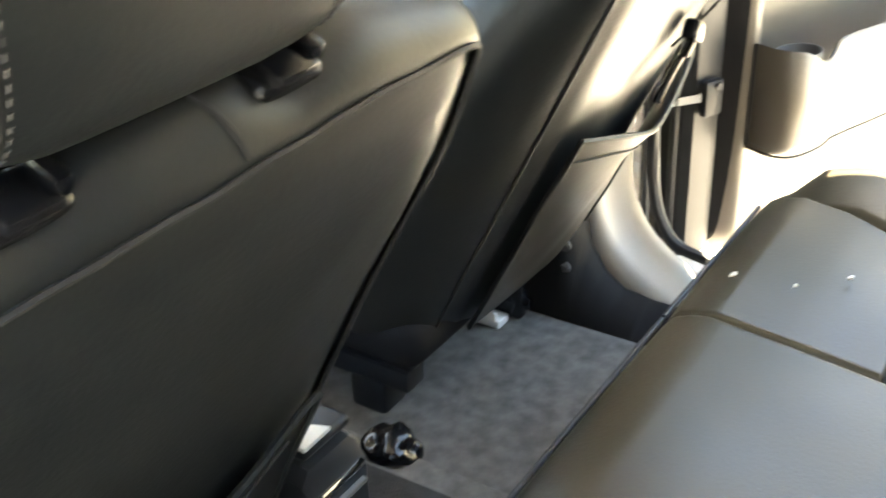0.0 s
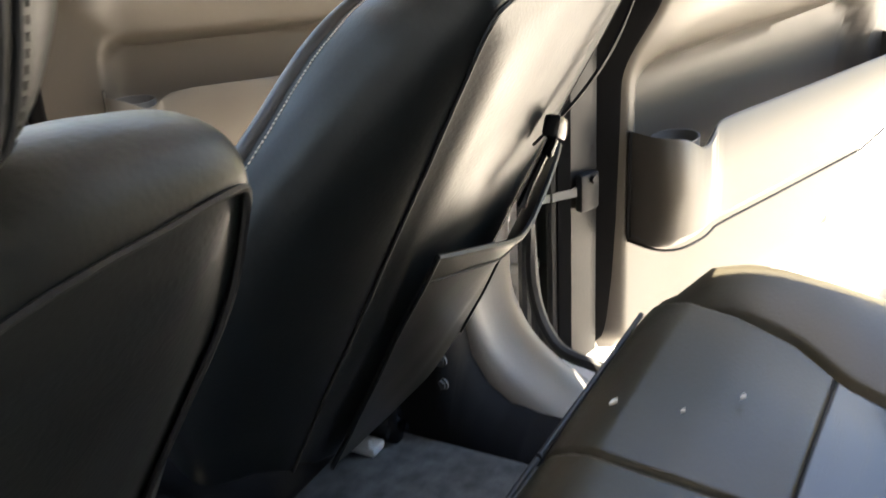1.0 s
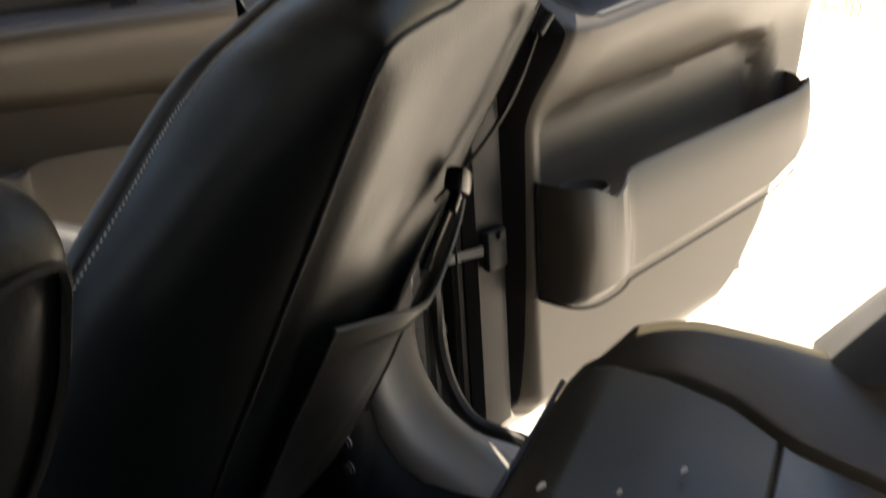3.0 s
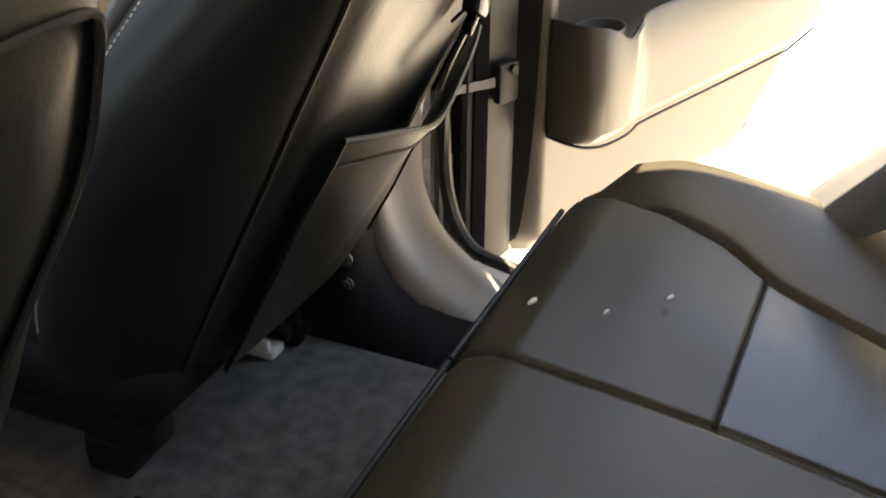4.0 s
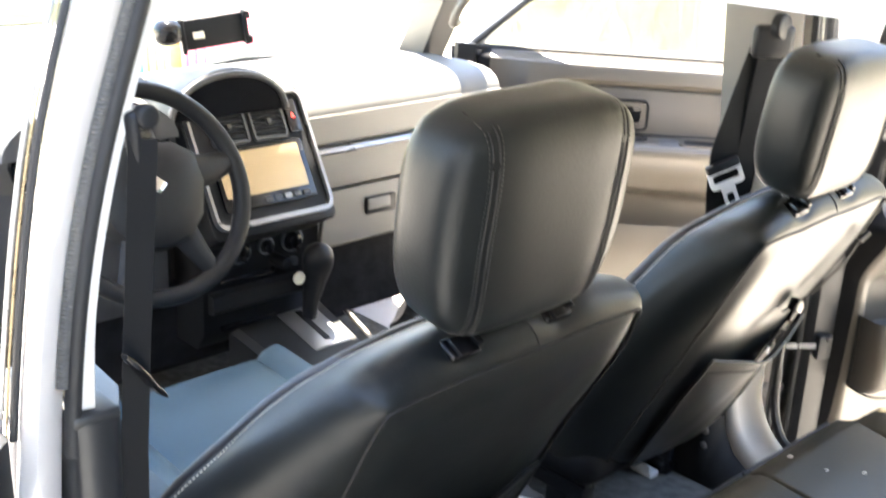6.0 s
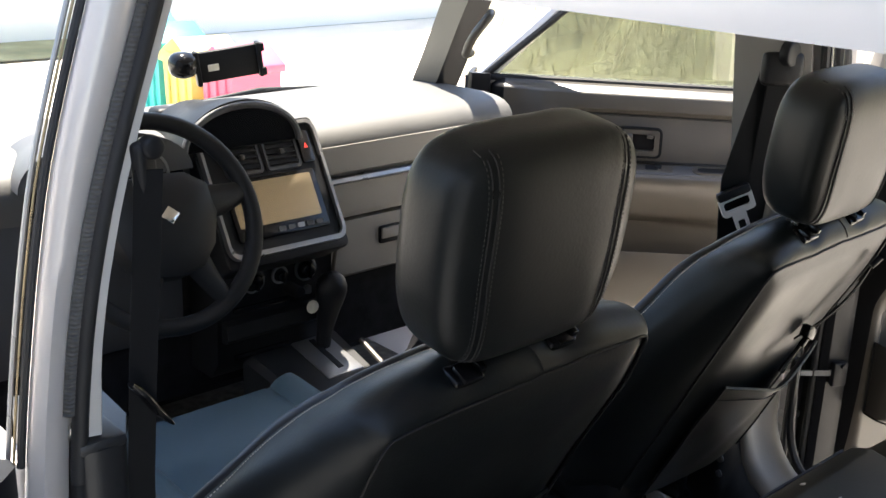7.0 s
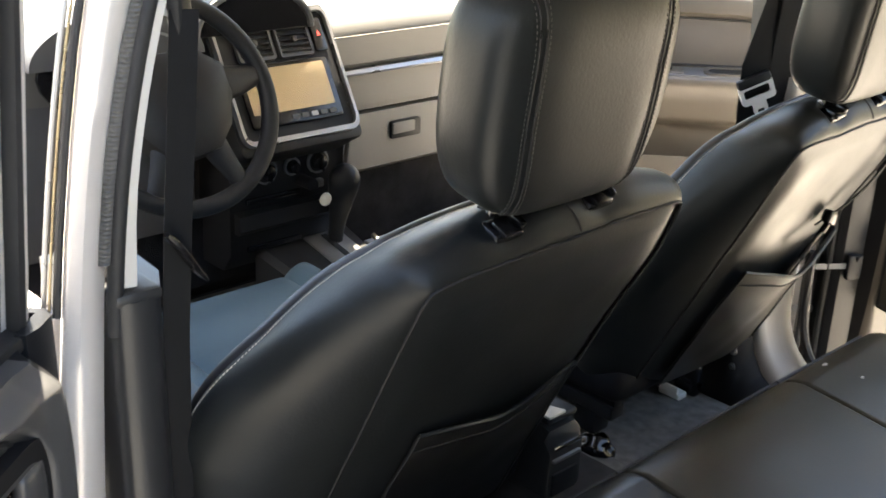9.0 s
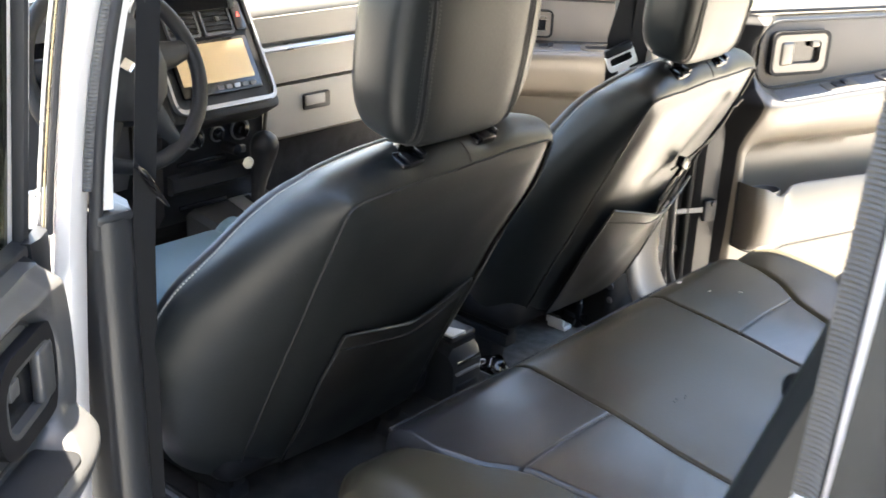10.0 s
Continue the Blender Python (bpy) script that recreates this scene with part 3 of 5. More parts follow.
structure("front_bulkhead", box((-0.78, 1.56, 0.44), (0.78, 1.60, 1.20), 0.01), BLACK_PLASTIC, "dark bulkhead behind the dashboard", "bulkhead")


# ---- front seats ----
TILT = radians(27)
UP, FWD = Vector((0, -math.sin(TILT), math.cos(TILT))), Vector((0, math.cos(TILT), math.sin(TILT)))
# the rear seam and the front piping run up the sides and across the top; the padded band lies between them
REAR_SEAM = [(0.198, 0, -0.62), (0.199, 0, -0.50), (0.200, 0, -0.34), (0.200, 0, -0.25), (0.200, 0, -0.17), (0.200, 0, -0.10), (0.200, 0, -0.045), (0.197, 0, -0.014), (0.182, 0, -0.001), (0.12, 0, 0.002), (0.06, 0, 0.003), (0, 0, 0.003)]
FRONT_PIPING = [(0.235, 0.13, -0.62), (0.275, 0.126, -0.50), (0.297, 0.122, -0.34), (0.287, 0.126, -0.25), (0.250, 0.126, -0.175), (0.223, 0.126, -0.118), (0.202, 0.121, -0.082), (0.180, 0.114, -0.060), (0.158, 0.110, -0.044), (0.11, 0.106, -0.029), (0.055, 0.105, -0.025), (0, 0.105, -0.024)]
SWELL = [(0, 0.030), (1, 0.044), (2, 0.054), (3, 0.052), (4, 0.048), (5, 0.042), (6, 0.034), (7, 0.032), (8, 0.034), (9, 0.040), (10, 0.042), (11, 0.042)]
SWELL_UP = [(0, 0), (5, 0.05), (6, 0.3), (7, 0.62), (8, 0.85), (9, 1), (11, 1)]
SEAM_LINE, PIPING_LINE = curve(REAR_SEAM, 89), curve(FRONT_PIPING, 89)


def seat_point(cx, base, x, o, s):
    return Vector((cx + x, base[0], base[1])) + FWD * o + UP * s


def band_point(k, v):
    """A place (x, o, s) on the padded band: k runs up the right side and over the top, v from rear seam to piping."""
    a, b = SEAM_LINE[k], PIPING_LINE[k]
    station = k / 8
    up = lerp_table(SWELL_UP, station)
    lift = lerp_table(SWELL, station) * math.sin(math.pi * v ** 0.92) ** 0.72
    p = a.lerp(b, v)
    return Vector((p.x + lift * math.sqrt(1 - up * up), p.y, p.z + lift * up))


def band_at(x, v):
    """The place on top of the band straight above x."""
    best = min(range(60, 89), key=lambda k: abs(band_point(k, v).x - abs(x)))
    p = band_point(best, v)
    return Vector((x, p.y, p.z))


SOCKET_X = 0.070


def front_seat(name, label, cx, base, slack, broad=1.0, trim=0.0, flare=0.0, head=(0.133, 0.124, -0.022, 0.146)):
    """broad: its width; trim: how far the bolster on its right is cut back; flare: how far the left one stands out; head: half sizes of the headrest, its shift and height."""
    seat = thing(name, label, "car seat", (cx, base[0] + 0.3, FLOOR), "front seats")

    def P(x, o, s):
        return seat_point(cx, base, x, o, s)

    def shaped(p):
        """Dents round the headrest sockets and the pinched corners of the seam."""
        dent = sum(0.012 * math.exp(-((p.x + 0.016 - q * SOCKET_X) / 0.026) ** 2 - ((p.y - 0.032) / 0.022) ** 2) for q in (-1, 1)) if p.z > 0 else 0
        pinch = 0.004 * math.exp(-((abs(p.x) - 0.222) / 0.020) ** 2 - ((p.z + 0.028) / 0.026) ** 2) - 0.002 * math.exp(-((abs(p.x) - 0.242) / 0.022) ** 2 - ((p.z + 0.075) / 0.03) ** 2)
        fold = 0.0016 * noise.noise((p.x * 11 + cx, p.y * 11, p.z * 8)) + 0.0007 * noise.noise((p.x * 34 + cx, p.y * 34, p.z * 30))
        bulge = 0.020 * math.exp(-((p.z + 0.10) / 0.085) ** 2) * smooth(p.x / 0.2)
        bulge -= trim * max(0.0, p.x - 0.2) + flare * max(0.0, -p.x - 0.2)
        return P((p.x + bulge) * broad - math.copysign(pinch, p.x) * 0.7, p.y + fold * 0.6 + pinch * 0.5, p.z - dent + fold + 0.05 * p.x * smooth((p.z + 0.2) / 0.2))

    vs = [0.0, 0.012, 0.03, 0.06, 0.10, 0.15, 0.21, 0.28, 0.36, 0.44, 0.52, 0.60, 0.68, 0.76, 0.84, 0.90, 0.95, 0.98, 1.0]
    ks = list(range(89))
    line = [(k, 1) for k in ks] + [(k, -1) for k in reversed(ks[:-1])]

    def band(i, v):
        k, sign = line[i]
        p = band_point(k, v)
        return shaped(Vector((p.x * sign, p.y, p.z)))

    def stop(x):
        return lerp_table([(0, 0.003), (0.12, 0.002), (0.182, -0.001), (0.197, -0.014), (0.2, -0.045)], abs(x))

    def rear(u, v):
        x = 0.2 * u
        s = -0.62 + (stop(x) + 0.62) * v
        near = min(0.2 - abs(x), stop(x) - s + 0.0)
        puff = 0.010 * smooth(near / 0.045) + 0.012 * smooth(near / 0.14)
        return shaped(Vector((x, 0.003 - puff, s)))

    def front(k, u):
        p = PIPING_LINE[int(k)]
        return P((p.x - (trim if u > 0 else -flare) * max(0.0, p.x - 0.2)) * u * broad, p.y - 0.010 * (1 - u * u) - 0.004, p.z)

    band_mesh = sheet(band, list(range(len(line))), vs)
    front_mesh = sheet(front, ks, span(-1, 1, 13))
    back = part("backrest", joined(band_mesh, front_mesh), LEATHER, seat, "black leather backrest with rolled shoulders", sharp=70)
    part("rear_panel", sheet(rear, [-1, -0.985, -0.96, -0.92] + span(-0.87, 0.87, 22) + [0.92, 0.96, 0.985, 1], span(0, 0.94, 26) + [0.955, 0.97, 0.98, 0.988, 0.994, 1.0]), LEATHER, back, "seamed leather rear panel", sharp=70)
    # piping along the front edge and its stitching
    for side in (-1, 1):
        pts = [PIPING_LINE[k] for k in range(6, 89, 2)]
        edge = [P(side * broad * (p.x - (trim if side > 0 else -flare) * max(0.0, p.x - 0.2)), p.y, p.z) + Vector((0, 0, 0.05 * side * p.x * smooth((p.z + 0.2) / 0.2))) for p in pts]
        part("piping", tube(edge, 0.0105, 12), PERFORATED, back, "rolled leather piping")
        stitches = []
        for k in range(4, 87):
            for f in (0.0, 0.5):
                p, q = band_point(k, 0.90), band_point(k + 1, 0.90)
                p, q = p.lerp(q, f + 0.06), p.lerp(q, f + 0.34)
                p, q = shaped(Vector((p.x * side, p.y, p.z))), shaped(Vector((q.x * side, q.y, q.z)))
                stitches.append(tube([p, q], 0.0012, 5))
        tagged(part("stitching", joined(*stitches), THREAD, back), "row of pale stitching", kind="stuff")
    # short seam forward from the rear seam, and the seam line itself
    short = [shaped(band_at(0.016 - 0.022 * k, 0.02 + 0.42 * k)) for k in span(0, 1, 10)]
    part("seam", tube(short, 0.0016, 6), SEAM, back)
    rim = [shaped(Vector((SEAM_LINE[k].x * sign, -0.0008, SEAM_LINE[k].z + 0.0008))) for k, sign in line]
    part("seam", tube(rim, 0.0022, 6), SEAM, back)
    # map pocket on the rear panel
    def top(x):
        return -0.262 - 0.045 * math.exp(-((x - 0.02) / 0.09) ** 2) - 0.02 * smooth((-x) / 0.12)

    def pocket_point(u, v):
        x = -0.13 + 0.285 * u
        s = top(x) * (1 - v) - 0.60 * v
        gap = slack * math.sin(math.pi * u) * (1 - v) ** 2 + 0.006 * math.sin(math.pi * u)
        return P(x * (1 + 0.08 * v), -0.025 - gap - 0.003 * noise.noise((x * 14, s * 14, cx)), s)

    pocket = part("pocket", sheet(pocket_point, span(0, 1, 24), span(0, 1, 18), FWD * 0.003), LEATHER_SIDE, seat, "sagging leather map pocket")
    part("piping", tube([pocket_point(u, 0.0) for u in span(0, 1, 20)], 0.0035, 6), LEATHER, pocket, "piped pocket edge")
    part("seam", tube([pocket_point(u, 0.10) - FWD * 0.001 for u in span(0.0, 0.92, 20)], 0.0012, 5), SEAM, pocket)
    for u in (0.0, 1.0):
        part("seam", tube([pocket_point(u, v) - FWD * 0.001 for v in span(0, 1, 12)], 0.0025, 6), LEATHER, pocket)
    # headrest on two posts
    head_mid = P(head[2], 0.098, head[3])
    lean = Matrix.Rotation(radians(8), 4, "X")
    a, b, c, p = head[0], 0.060, head[1], 4.2
    pad = blob(a, b, c, p, 72, 48)
    for v in pad.verts:
        v.co.x *= 1 - 0.10 * smooth(-v.co.z / c)
        v.co += Vector((0, 0, 1)) * 0.002 * noise.noise(v.co * 12) + Vector((0, 1, 0)) * (0.0009 * noise.noise((v.co.x * 70, 0.0, v.co.z * 9)) + 0.0012 * noise.noise((v.co.x * 16, 3.0, v.co.z * 12)))
    head = part("headrest", turned(pad, Matrix.Translation(head_mid) @ lean), LEATHER, seat, "padded black leather headrest", sharp=70)

    def head_skin(x, z, rear=True):
        k = 1 - 0.10 * smooth(-z / c)
        q = max(0.0, 1 - abs(x / (a * k)) ** p - abs(z / c) ** p) ** (1 / p)
        return Matrix.Translation(head_mid) @ lean @ Vector((x, -b * q - 0.0008, z))

    for side in (-1, 1):
        for shift in (0.0, 0.0085):
            x = side * (0.65 * a + shift)
            part("seam", tube([head_skin(x * (1 - 0.06 * smooth(-z / c)), z) for z in span(-0.94 * c, 0.94 * c, 30)], 0.0013, 6), SEAM, head)
        stitches = []
        for x in (side * (0.65 * a - 0.0045), side * (0.65 * a + 0.013)):
            for z in span(-0.90 * c, 0.90 * c, 44):
                k = x * (1 - 0.06 * smooth(-z / c))
                stitches.append(tube([head_skin(k, z), head_skin(k, z + 0.003)], 0.0007, 5))
        tagged(part("stitching", joined(*stitches), THREAD_GREY, head), "grey double stitching", kind="stuff")
        at = shaped(band_at(-0.016 + side * SOCKET_X, 0.28))
        part("post", tube([at + UP * -0.01 + FWD * 0.02, at + UP * 0.06 + FWD * 0.05], 0.006, 10), STEEL, seat, "steel headrest post")
        m = Matrix.Translation(at) @ Matrix.Rotation(radians(24), 4, "X")
        part("post_socket", turned(joined(box((-0.024, -0.014, -0.006), (0.024, 0.018, 0.008), 0.006, 3), box((-0.015, -0.017, 0.004), (0.015, 0.010, 0.013), 0.004, 2), box((0.012, -0.012, 0.006), (0.022, 0.010, 0.018), 0.003, 2)), m), BLACK_GLOSS, seat, "black plastic post socket")
    # cushion with bolsters, skirt and frame
    def cush(u, v):
        x = -0.235 + 0.47 * u
        y = base[0] + 0.30 + 0.55 * v
        bolster = 0.018 * smooth((abs(x) - 0.13) / 0.06) - 0.05 * smooth((abs(x) - 0.195) / 0.04)
        return (cx + x, y, base[1] - 0.378 + 0.030 * v + bolster - 0.05 * smooth((v - 0.9) / 0.1) - 0.008 * math.exp(-((abs(x) - 0.15) / 0.008) ** 2))

    # The driver's cushion gets the painted sky sheen, the passenger's stays black.
    part("cushion", sheet(cush, span(0, 1, 40), span(0, 1, 24), (0, 0, -0.12)), PERFORATED_SKY if cx < 0 else PERFORATED, seat, "perforated leather seat cushion")
    part("seat_base", box((cx - 0.25, base[0] + 0.26, FLOOR + 0.10), (cx + 0.25, base[0] + 0.80, base[1] - 0.49), 0.033, 4), HANDLE_BLACK, seat, "black plastic seat skirt")
    for side in (-1, 1):
        rail_x = cx + side * 0.19
        part("rail", joined(box((rail_x - 0.02, base[0] + 0.30, FLOOR + 0.045), (rail_x + 0.02, base[0] + 0.86, FLOOR + 0.075), 0.004), box((rail_x - 0.013, base[0] + 0.30, FLOOR + 0.07), (rail_x + 0.013, base[0] + 0.80, FLOOR + 0.11), 0.004)), BLACK_PLASTIC, seat, "dark steel seat rail")
        part("rail_foot", joined(box((rail_x - 0.024, base[0] + 0.335, FLOOR), (rail_x + 0.024, base[0] + 0.39, FLOOR + 0.05), 0.006), turned(disc(0.013, 0.012, 6), Matrix.Translation((rail_x, base[0] + 0.35, FLOOR + 0.05)))), BLACK_PLASTIC, seat, "bolted foot of the seat rail")
    if cx > 0:
        rail_x = cx + 0.056
        foot = part("rail_end", joined(box((rail_x - 0.022, base[0] + 0.312, FLOOR - 0.002), (rail_x + 0.008, base[0] + 0.365, FLOOR + 0.012), 0.004), box((rail_x - 0.022, base[0] + 0.318, FLOOR + 0.010), (rail_x - 0.014, base[0] + 0.37, FLOOR + 0.026), 0.003)), STEEL_SUNLIT, seat, "bright steel rail end")
        part("bolt_cover", joined(box((rail_x + 0.010, base[0] + 0.295, FLOOR), (rail_x + 0.034, base[0] + 0.35, FLOOR + 0.075), 0.008, 3), turned(disc(0.011, 0.010, 6), Matrix.Translation((rail_x + 0.022, base[0] + 0.32, FLOOR + 0.073))), turned(disc(0.008, 0.010, 6), Matrix.Translation((rail_x + 0.022, base[0] + 0.294, FLOOR + 0.03)) @ Matrix.Rotation(radians(90), 4, "X"))), BLACK_GLOSS, foot, "glossy black bolted cover")
    return seat


driver = front_seat("front_seat", "black leather driver's seat with stitched headrest and rear map pocket", -0.332, (0.015, 1.305), 0.004, 1.08, 0.0, 0.42, (0.152, 0.134, -0.020, 0.156))
passenger = front_seat("front_seat", "black leather passenger seat whose map pocket sags open", 0.462, (0.060, 1.308), 0.030, 0.98, 0.7, 0.15, (0.137, 0.124, -0.022, 0.142))


def rear_strap(x0, s0, x1, s1):
    """An elastic cord with a hook on the back of the passenger seat."""
    def P(x, o, s):
        return seat_point(0.462, (0.060, 1.308), x, o, s)
    cord = thing("elastic_strap", "black elastic strap with a plastic hook on the passenger seat", "strap", P(x0, -0.01, s0))
    pts = [P(x0 + (x1 - x0) * k + 0.012 * math.sin(3.1 * k), -0.026 - 0.012 * math.sin(math.pi * k), s0 + (s1 - s0) * k) for k in span(0, 1, 14)]
    part("band", strap(pts, [(0.006 + 0.010 * math.sin(math.pi * k) ** 2, 0, 0) for k in span(0, 1, 14)], 0.003), WEBBING, cord)
    part("toggle", tube([P(x0 - 0.004, -0.028, s0 - 0.006), P(x0 + 0.010, -0.028, s0 + 0.012)], 0.006, 10), BLACK_PLASTIC, cord, "round black toggle")
    hook = joined(turned(box((-0.014, -0.010, -0.012), (0.014, 0.010, 0.012), 0.005, 2), Matrix.Translation(P(x1, -0.038, s1 + 0.03)) @ Matrix.Rotation(0.5, 4, "Y")), turned(box((-0.02, -0.006, -0.004), (0.02, 0.006, 0.004), 0.003, 2), Matrix.Translation(P(x1 + 0.008, -0.040, s1 + 0.012)) @ Matrix.Rotation(-0.6, 4, "Y")), tube([P(x1 + 0.012, -0.038, s1 + 0.01), P(x1 - 0.010, -0.044, s1 - 0.035), P(x1 - 0.018, -0.048, s1 - 0.06)], [0.004, 0.0045, 0.006], 8))
    part("hook", hook, BLACK_GLOSS, cord, "black plastic hook")
    return cord


rear_strap(0.135, -0.055, 0.030, -0.215)


# ---- rear bench ----
BENCH_Z = [(-0.55, 0.880), (-0.50, 0.885), (-0.30, 0.908), (-0.20, 0.925), (-0.10, 0.938), (-0.03, 0.945), (0.0, 0.942), (0.02, 0.925)]
BOLSTER_X = [(-0.50, 0.385), (-0.386, 0.395), (-0.30, 0.41), (-0.20, 0.442), (-0.143, 0.486), (-0.08, 0.510), (0.0, 0.515), (0.03, 0.515)]
FRONT = [(0.0, -0.225), (0.012, -0.17), (0.019, -0.12), (0.022, -0.075), (0.021, -0.042), (0.016, -0.022), (0.006, -0.009), (-0.010, -0.002)]


def pad(x0, x1, y_back, front, crown=0.007, edge=0.0024, soft=0.004, nx=26, ny=26, y_front=None, roll=0):
    """One stuffed section of the bench; x0 and x1 give its sides at each y."""
    rows = []
    if front:
        rows = [(y, lerp_table(BENCH_Z, 0.0) + dz, 0.0) for y, dz in FRONT]
        ys = span(-0.030, y_back, ny)
    else:
        ys = span(y_front, y_back, ny)
    if not front:
        ys = [y_front, y_front - 0.002, y_front - 0.004] + ys[1:]
    ys = ys[:-1] + [y_back + 0.004, y_back + 0.002, y_back]
    for y in ys:
        rows.append((y, lerp_table(BENCH_Z, y), 1.0))

    def f(i, u):
        y, z, topside = rows[i]
        a, b = x0(y), x1(y)
        x = a + (b - a) * u
        d = min(x - a, b - x)
        lip = edge * (1 - smooth(d / soft))
        out = 1 - smooth(((b - x) if roll > 0 else (x - a)) / 0.10) if roll else 0.0
        lip += 0.055 * out ** 1.6
        nose = 0.034 * smooth((y + 0.13) / 0.14) ** 2 if roll else 0.0
        back = 0.7 * edge * (1 - smooth((y - y_back) / (0.6 * soft))) if topside else 0
        fore = 0.7 * edge * (1 - smooth((y_front - y) / (0.6 * soft))) if not front else 0
        swell = 0.6 * crown * math.sin(math.pi * u) * topside
        wobble = 0.0025 * noise.noise((x * 7, y * 7, 2.0))
        if topside:
            return (x, y, z + swell - lip - back - fore - nose + wobble)
        return (x, y - lip * (0.4 if roll else 1.0) - 0.03 * out + crown * 0.4 * math.sin(math.pi * u), z - nose - lip * (1.0 if roll else 0.3))

    return sheet(f, list(range(len(rows))), [0.0, 0.004, 0.009, 0.016, 0.028, 0.045] + span(0.07, 0.93, nx - 8) + [0.955, 0.972, 0.984, 0.991, 0.996, 1.0], (0, 0, -0.05) if not front else (0, -0.03, -0.04))


bench = thing("rear_bench", "dark leather three-place rear bench with perforated inserts", "rear seat", (0.02, -0.25, FLOOR))
part("cushion_section", pad(lambda y: -0.183, lambda y: 0.224, -0.52, True), LEATHER_SHEEN, bench, "plain dark leather middle section", sharp=75)
part("cushion_section", pad(lambda y: 0.228, lambda y: lerp_table(BOLSTER_X, y) - 0.002, -0.188, True), LEATHER_SHEEN, bench, "plain dark leather front section", sharp=75)
part("cushion_section", pad(lambda y: 0.228, lambda y: lerp_table(BOLSTER_X, y) - 0.002, -0.52, False, 0.007, 0.0024, 0.004, y_front=-0.19), PERFORATED, bench, "perforated leather insert", sharp=75)
part("bolster", pad(lambda y: lerp_table(BOLSTER_X, y) + 0.002, lambda y: 0.672, -0.52, True, 0.040, 0.006, 0.008, roll=1), LEATHER_SHEEN, bench, "rolled outer bolster", sharp=75)
part("cushion_section", pad(lambda y: 0.04 - lerp_table(BOLSTER_X, y), lambda y: -0.187, -0.188, True), PERFORATED, bench, "perforated leather front section", sharp=75)
part("cushion_section", pad(lambda y: 0.04 - lerp_table(BOLSTER_X, y), lambda y: -0.187, -0.52, False, 0.007, 0.0024, 0.004, y_front=-0.19), PERFORATED, bench, "perforated leather insert", sharp=75)
part("bolster", pad(lambda y: -0.64, lambda y: 0.036 - lerp_table(BOLSTER_X, y), -0.52, True, 0.012, 0.006, 0.008, roll=-1), LEATHER_SHEEN, bench, "rolled outer bolster", sharp=75)
for x0, x1 in ((-0.465, -0.187), (-0.183, 0.224), (0.228, 0.505)):
    part("piping", tube([(x, 0.0195, 0.923 + 0.0012 * math.sin(9 * x)) for x in span(x0, x1, 14)], 0.0030, 8), SEAM, bench, "dark piped front edge")
part("bench_base", box((-0.60, -0.52, FLOOR), (0.57, -0.03, 0.80), 0.03), MAT_DARK, bench, "dark carpeted bench base")
# backrest in three sections
def back_pad(x0, x1, z1, crown):
    def f(u, v):
        x = x0 + (x1 - x0) * u
        z = 0.90 + (z1 - 0.90) * v
        d = min(x - x0, x1 - x)
        lip = 0.02 * (1 - smooth(d / 0.035)) + 0.05 * smooth((v - 0.86) / 0.14)
        return (x, -0.512 - 0.325 * (z - 0.95) + crown * math.sin(math.pi * u) ** 0.7 - lip, z)
    return sheet(f, span(0, 1, 20), span(0, 1, 26), (0, -0.11, 0.01))


part("backrest", back_pad(-0.60, -0.187, 1.43, 0.028), LEATHER, bench, "black leather backrest section")
part("backrest", back_pad(-0.183, 0.224, 1.43, 0.016), LEATHER, bench, "black leather backrest section")
part("backrest", back_pad(0.228, 0.62, 1.43, 0.028), LEATHER, bench, "black leather backrest section")
# rounded side pad where the backrest meets the right wheel arch
arch = []
for k, (y, z, h) in enumerate(((-0.20, 0.93, 0.02), (-0.24, 0.975, 0.05), (-0.29, 1.03, 0.07), (-0.35, 1.085, 0.09), (-0.42, 1.13, 0.11), (-0.50, 1.16, 0.12))):
    arch.append([(0.66, y, z - h), (0.66, y, z - 0.02), (0.645, y, z - 0.004), (0.61, y, z), (0.57, y, z - 0.006), (0.545, y, z - 0.03), (0.54, y, z - h)])
part("side_pad", loft(arch), TRIM_DARK, bench, "grey side pad over the wheel arch", sharp=85)

for x, y, turn, word in ((0.095, -0.405, 25, "upright"), (-0.02, -0.425, -15, "leaning")):
    m = Matrix.Translation((x, y, 0.925)) @ Matrix.Rotation(radians(turn), 4, "Z") @ Matrix.Rotation(radians(38), 4, "X")
    buckle = thing("belt_buckle", "black seat belt buckle " + word + " at the back of the bench", "seat belt buckle", m=m, group="rear belt buckles")
    part("housing", box((-0.024, -0.010, 0.0), (0.024, 0.012, 0.075), 0.006, 3), BLACK_PLASTIC, buckle, local=True)
    part("button", box((-0.016, -0.013, 0.052), (0.016, -0.008, 0.070), 0.003), RED if word == "upright" else BLACK_GLOSS, buckle, local=True)
    part("tongue", box((-0.019, -0.003, 0.07), (0.019, 0.003, 0.105), 0.003), STEEL, buckle, "bare steel tongue", local=True)
webbing = thing("lap_belt", "grey sheened black lap belt looped on the bench", "seat belt", (0.0, -0.38, 0.9))
loop = curve([(0.11, -0.46, 0.925), (0.085, -0.42, 0.955), (0.03, -0.385, 0.965), (-0.02, -0.40, 0.955), (-0.06, -0.44, 0.935), (-0.11, -0.47, 0.925)], 24)
part("webbing", strap(loop, (0.012, 0.03, 0.032), 0.0025), WEBBING, webbing)
label = thing("paper_label", "small white paper label lying by the belt buckles", "label", (0.044, -0.359, 0.925))
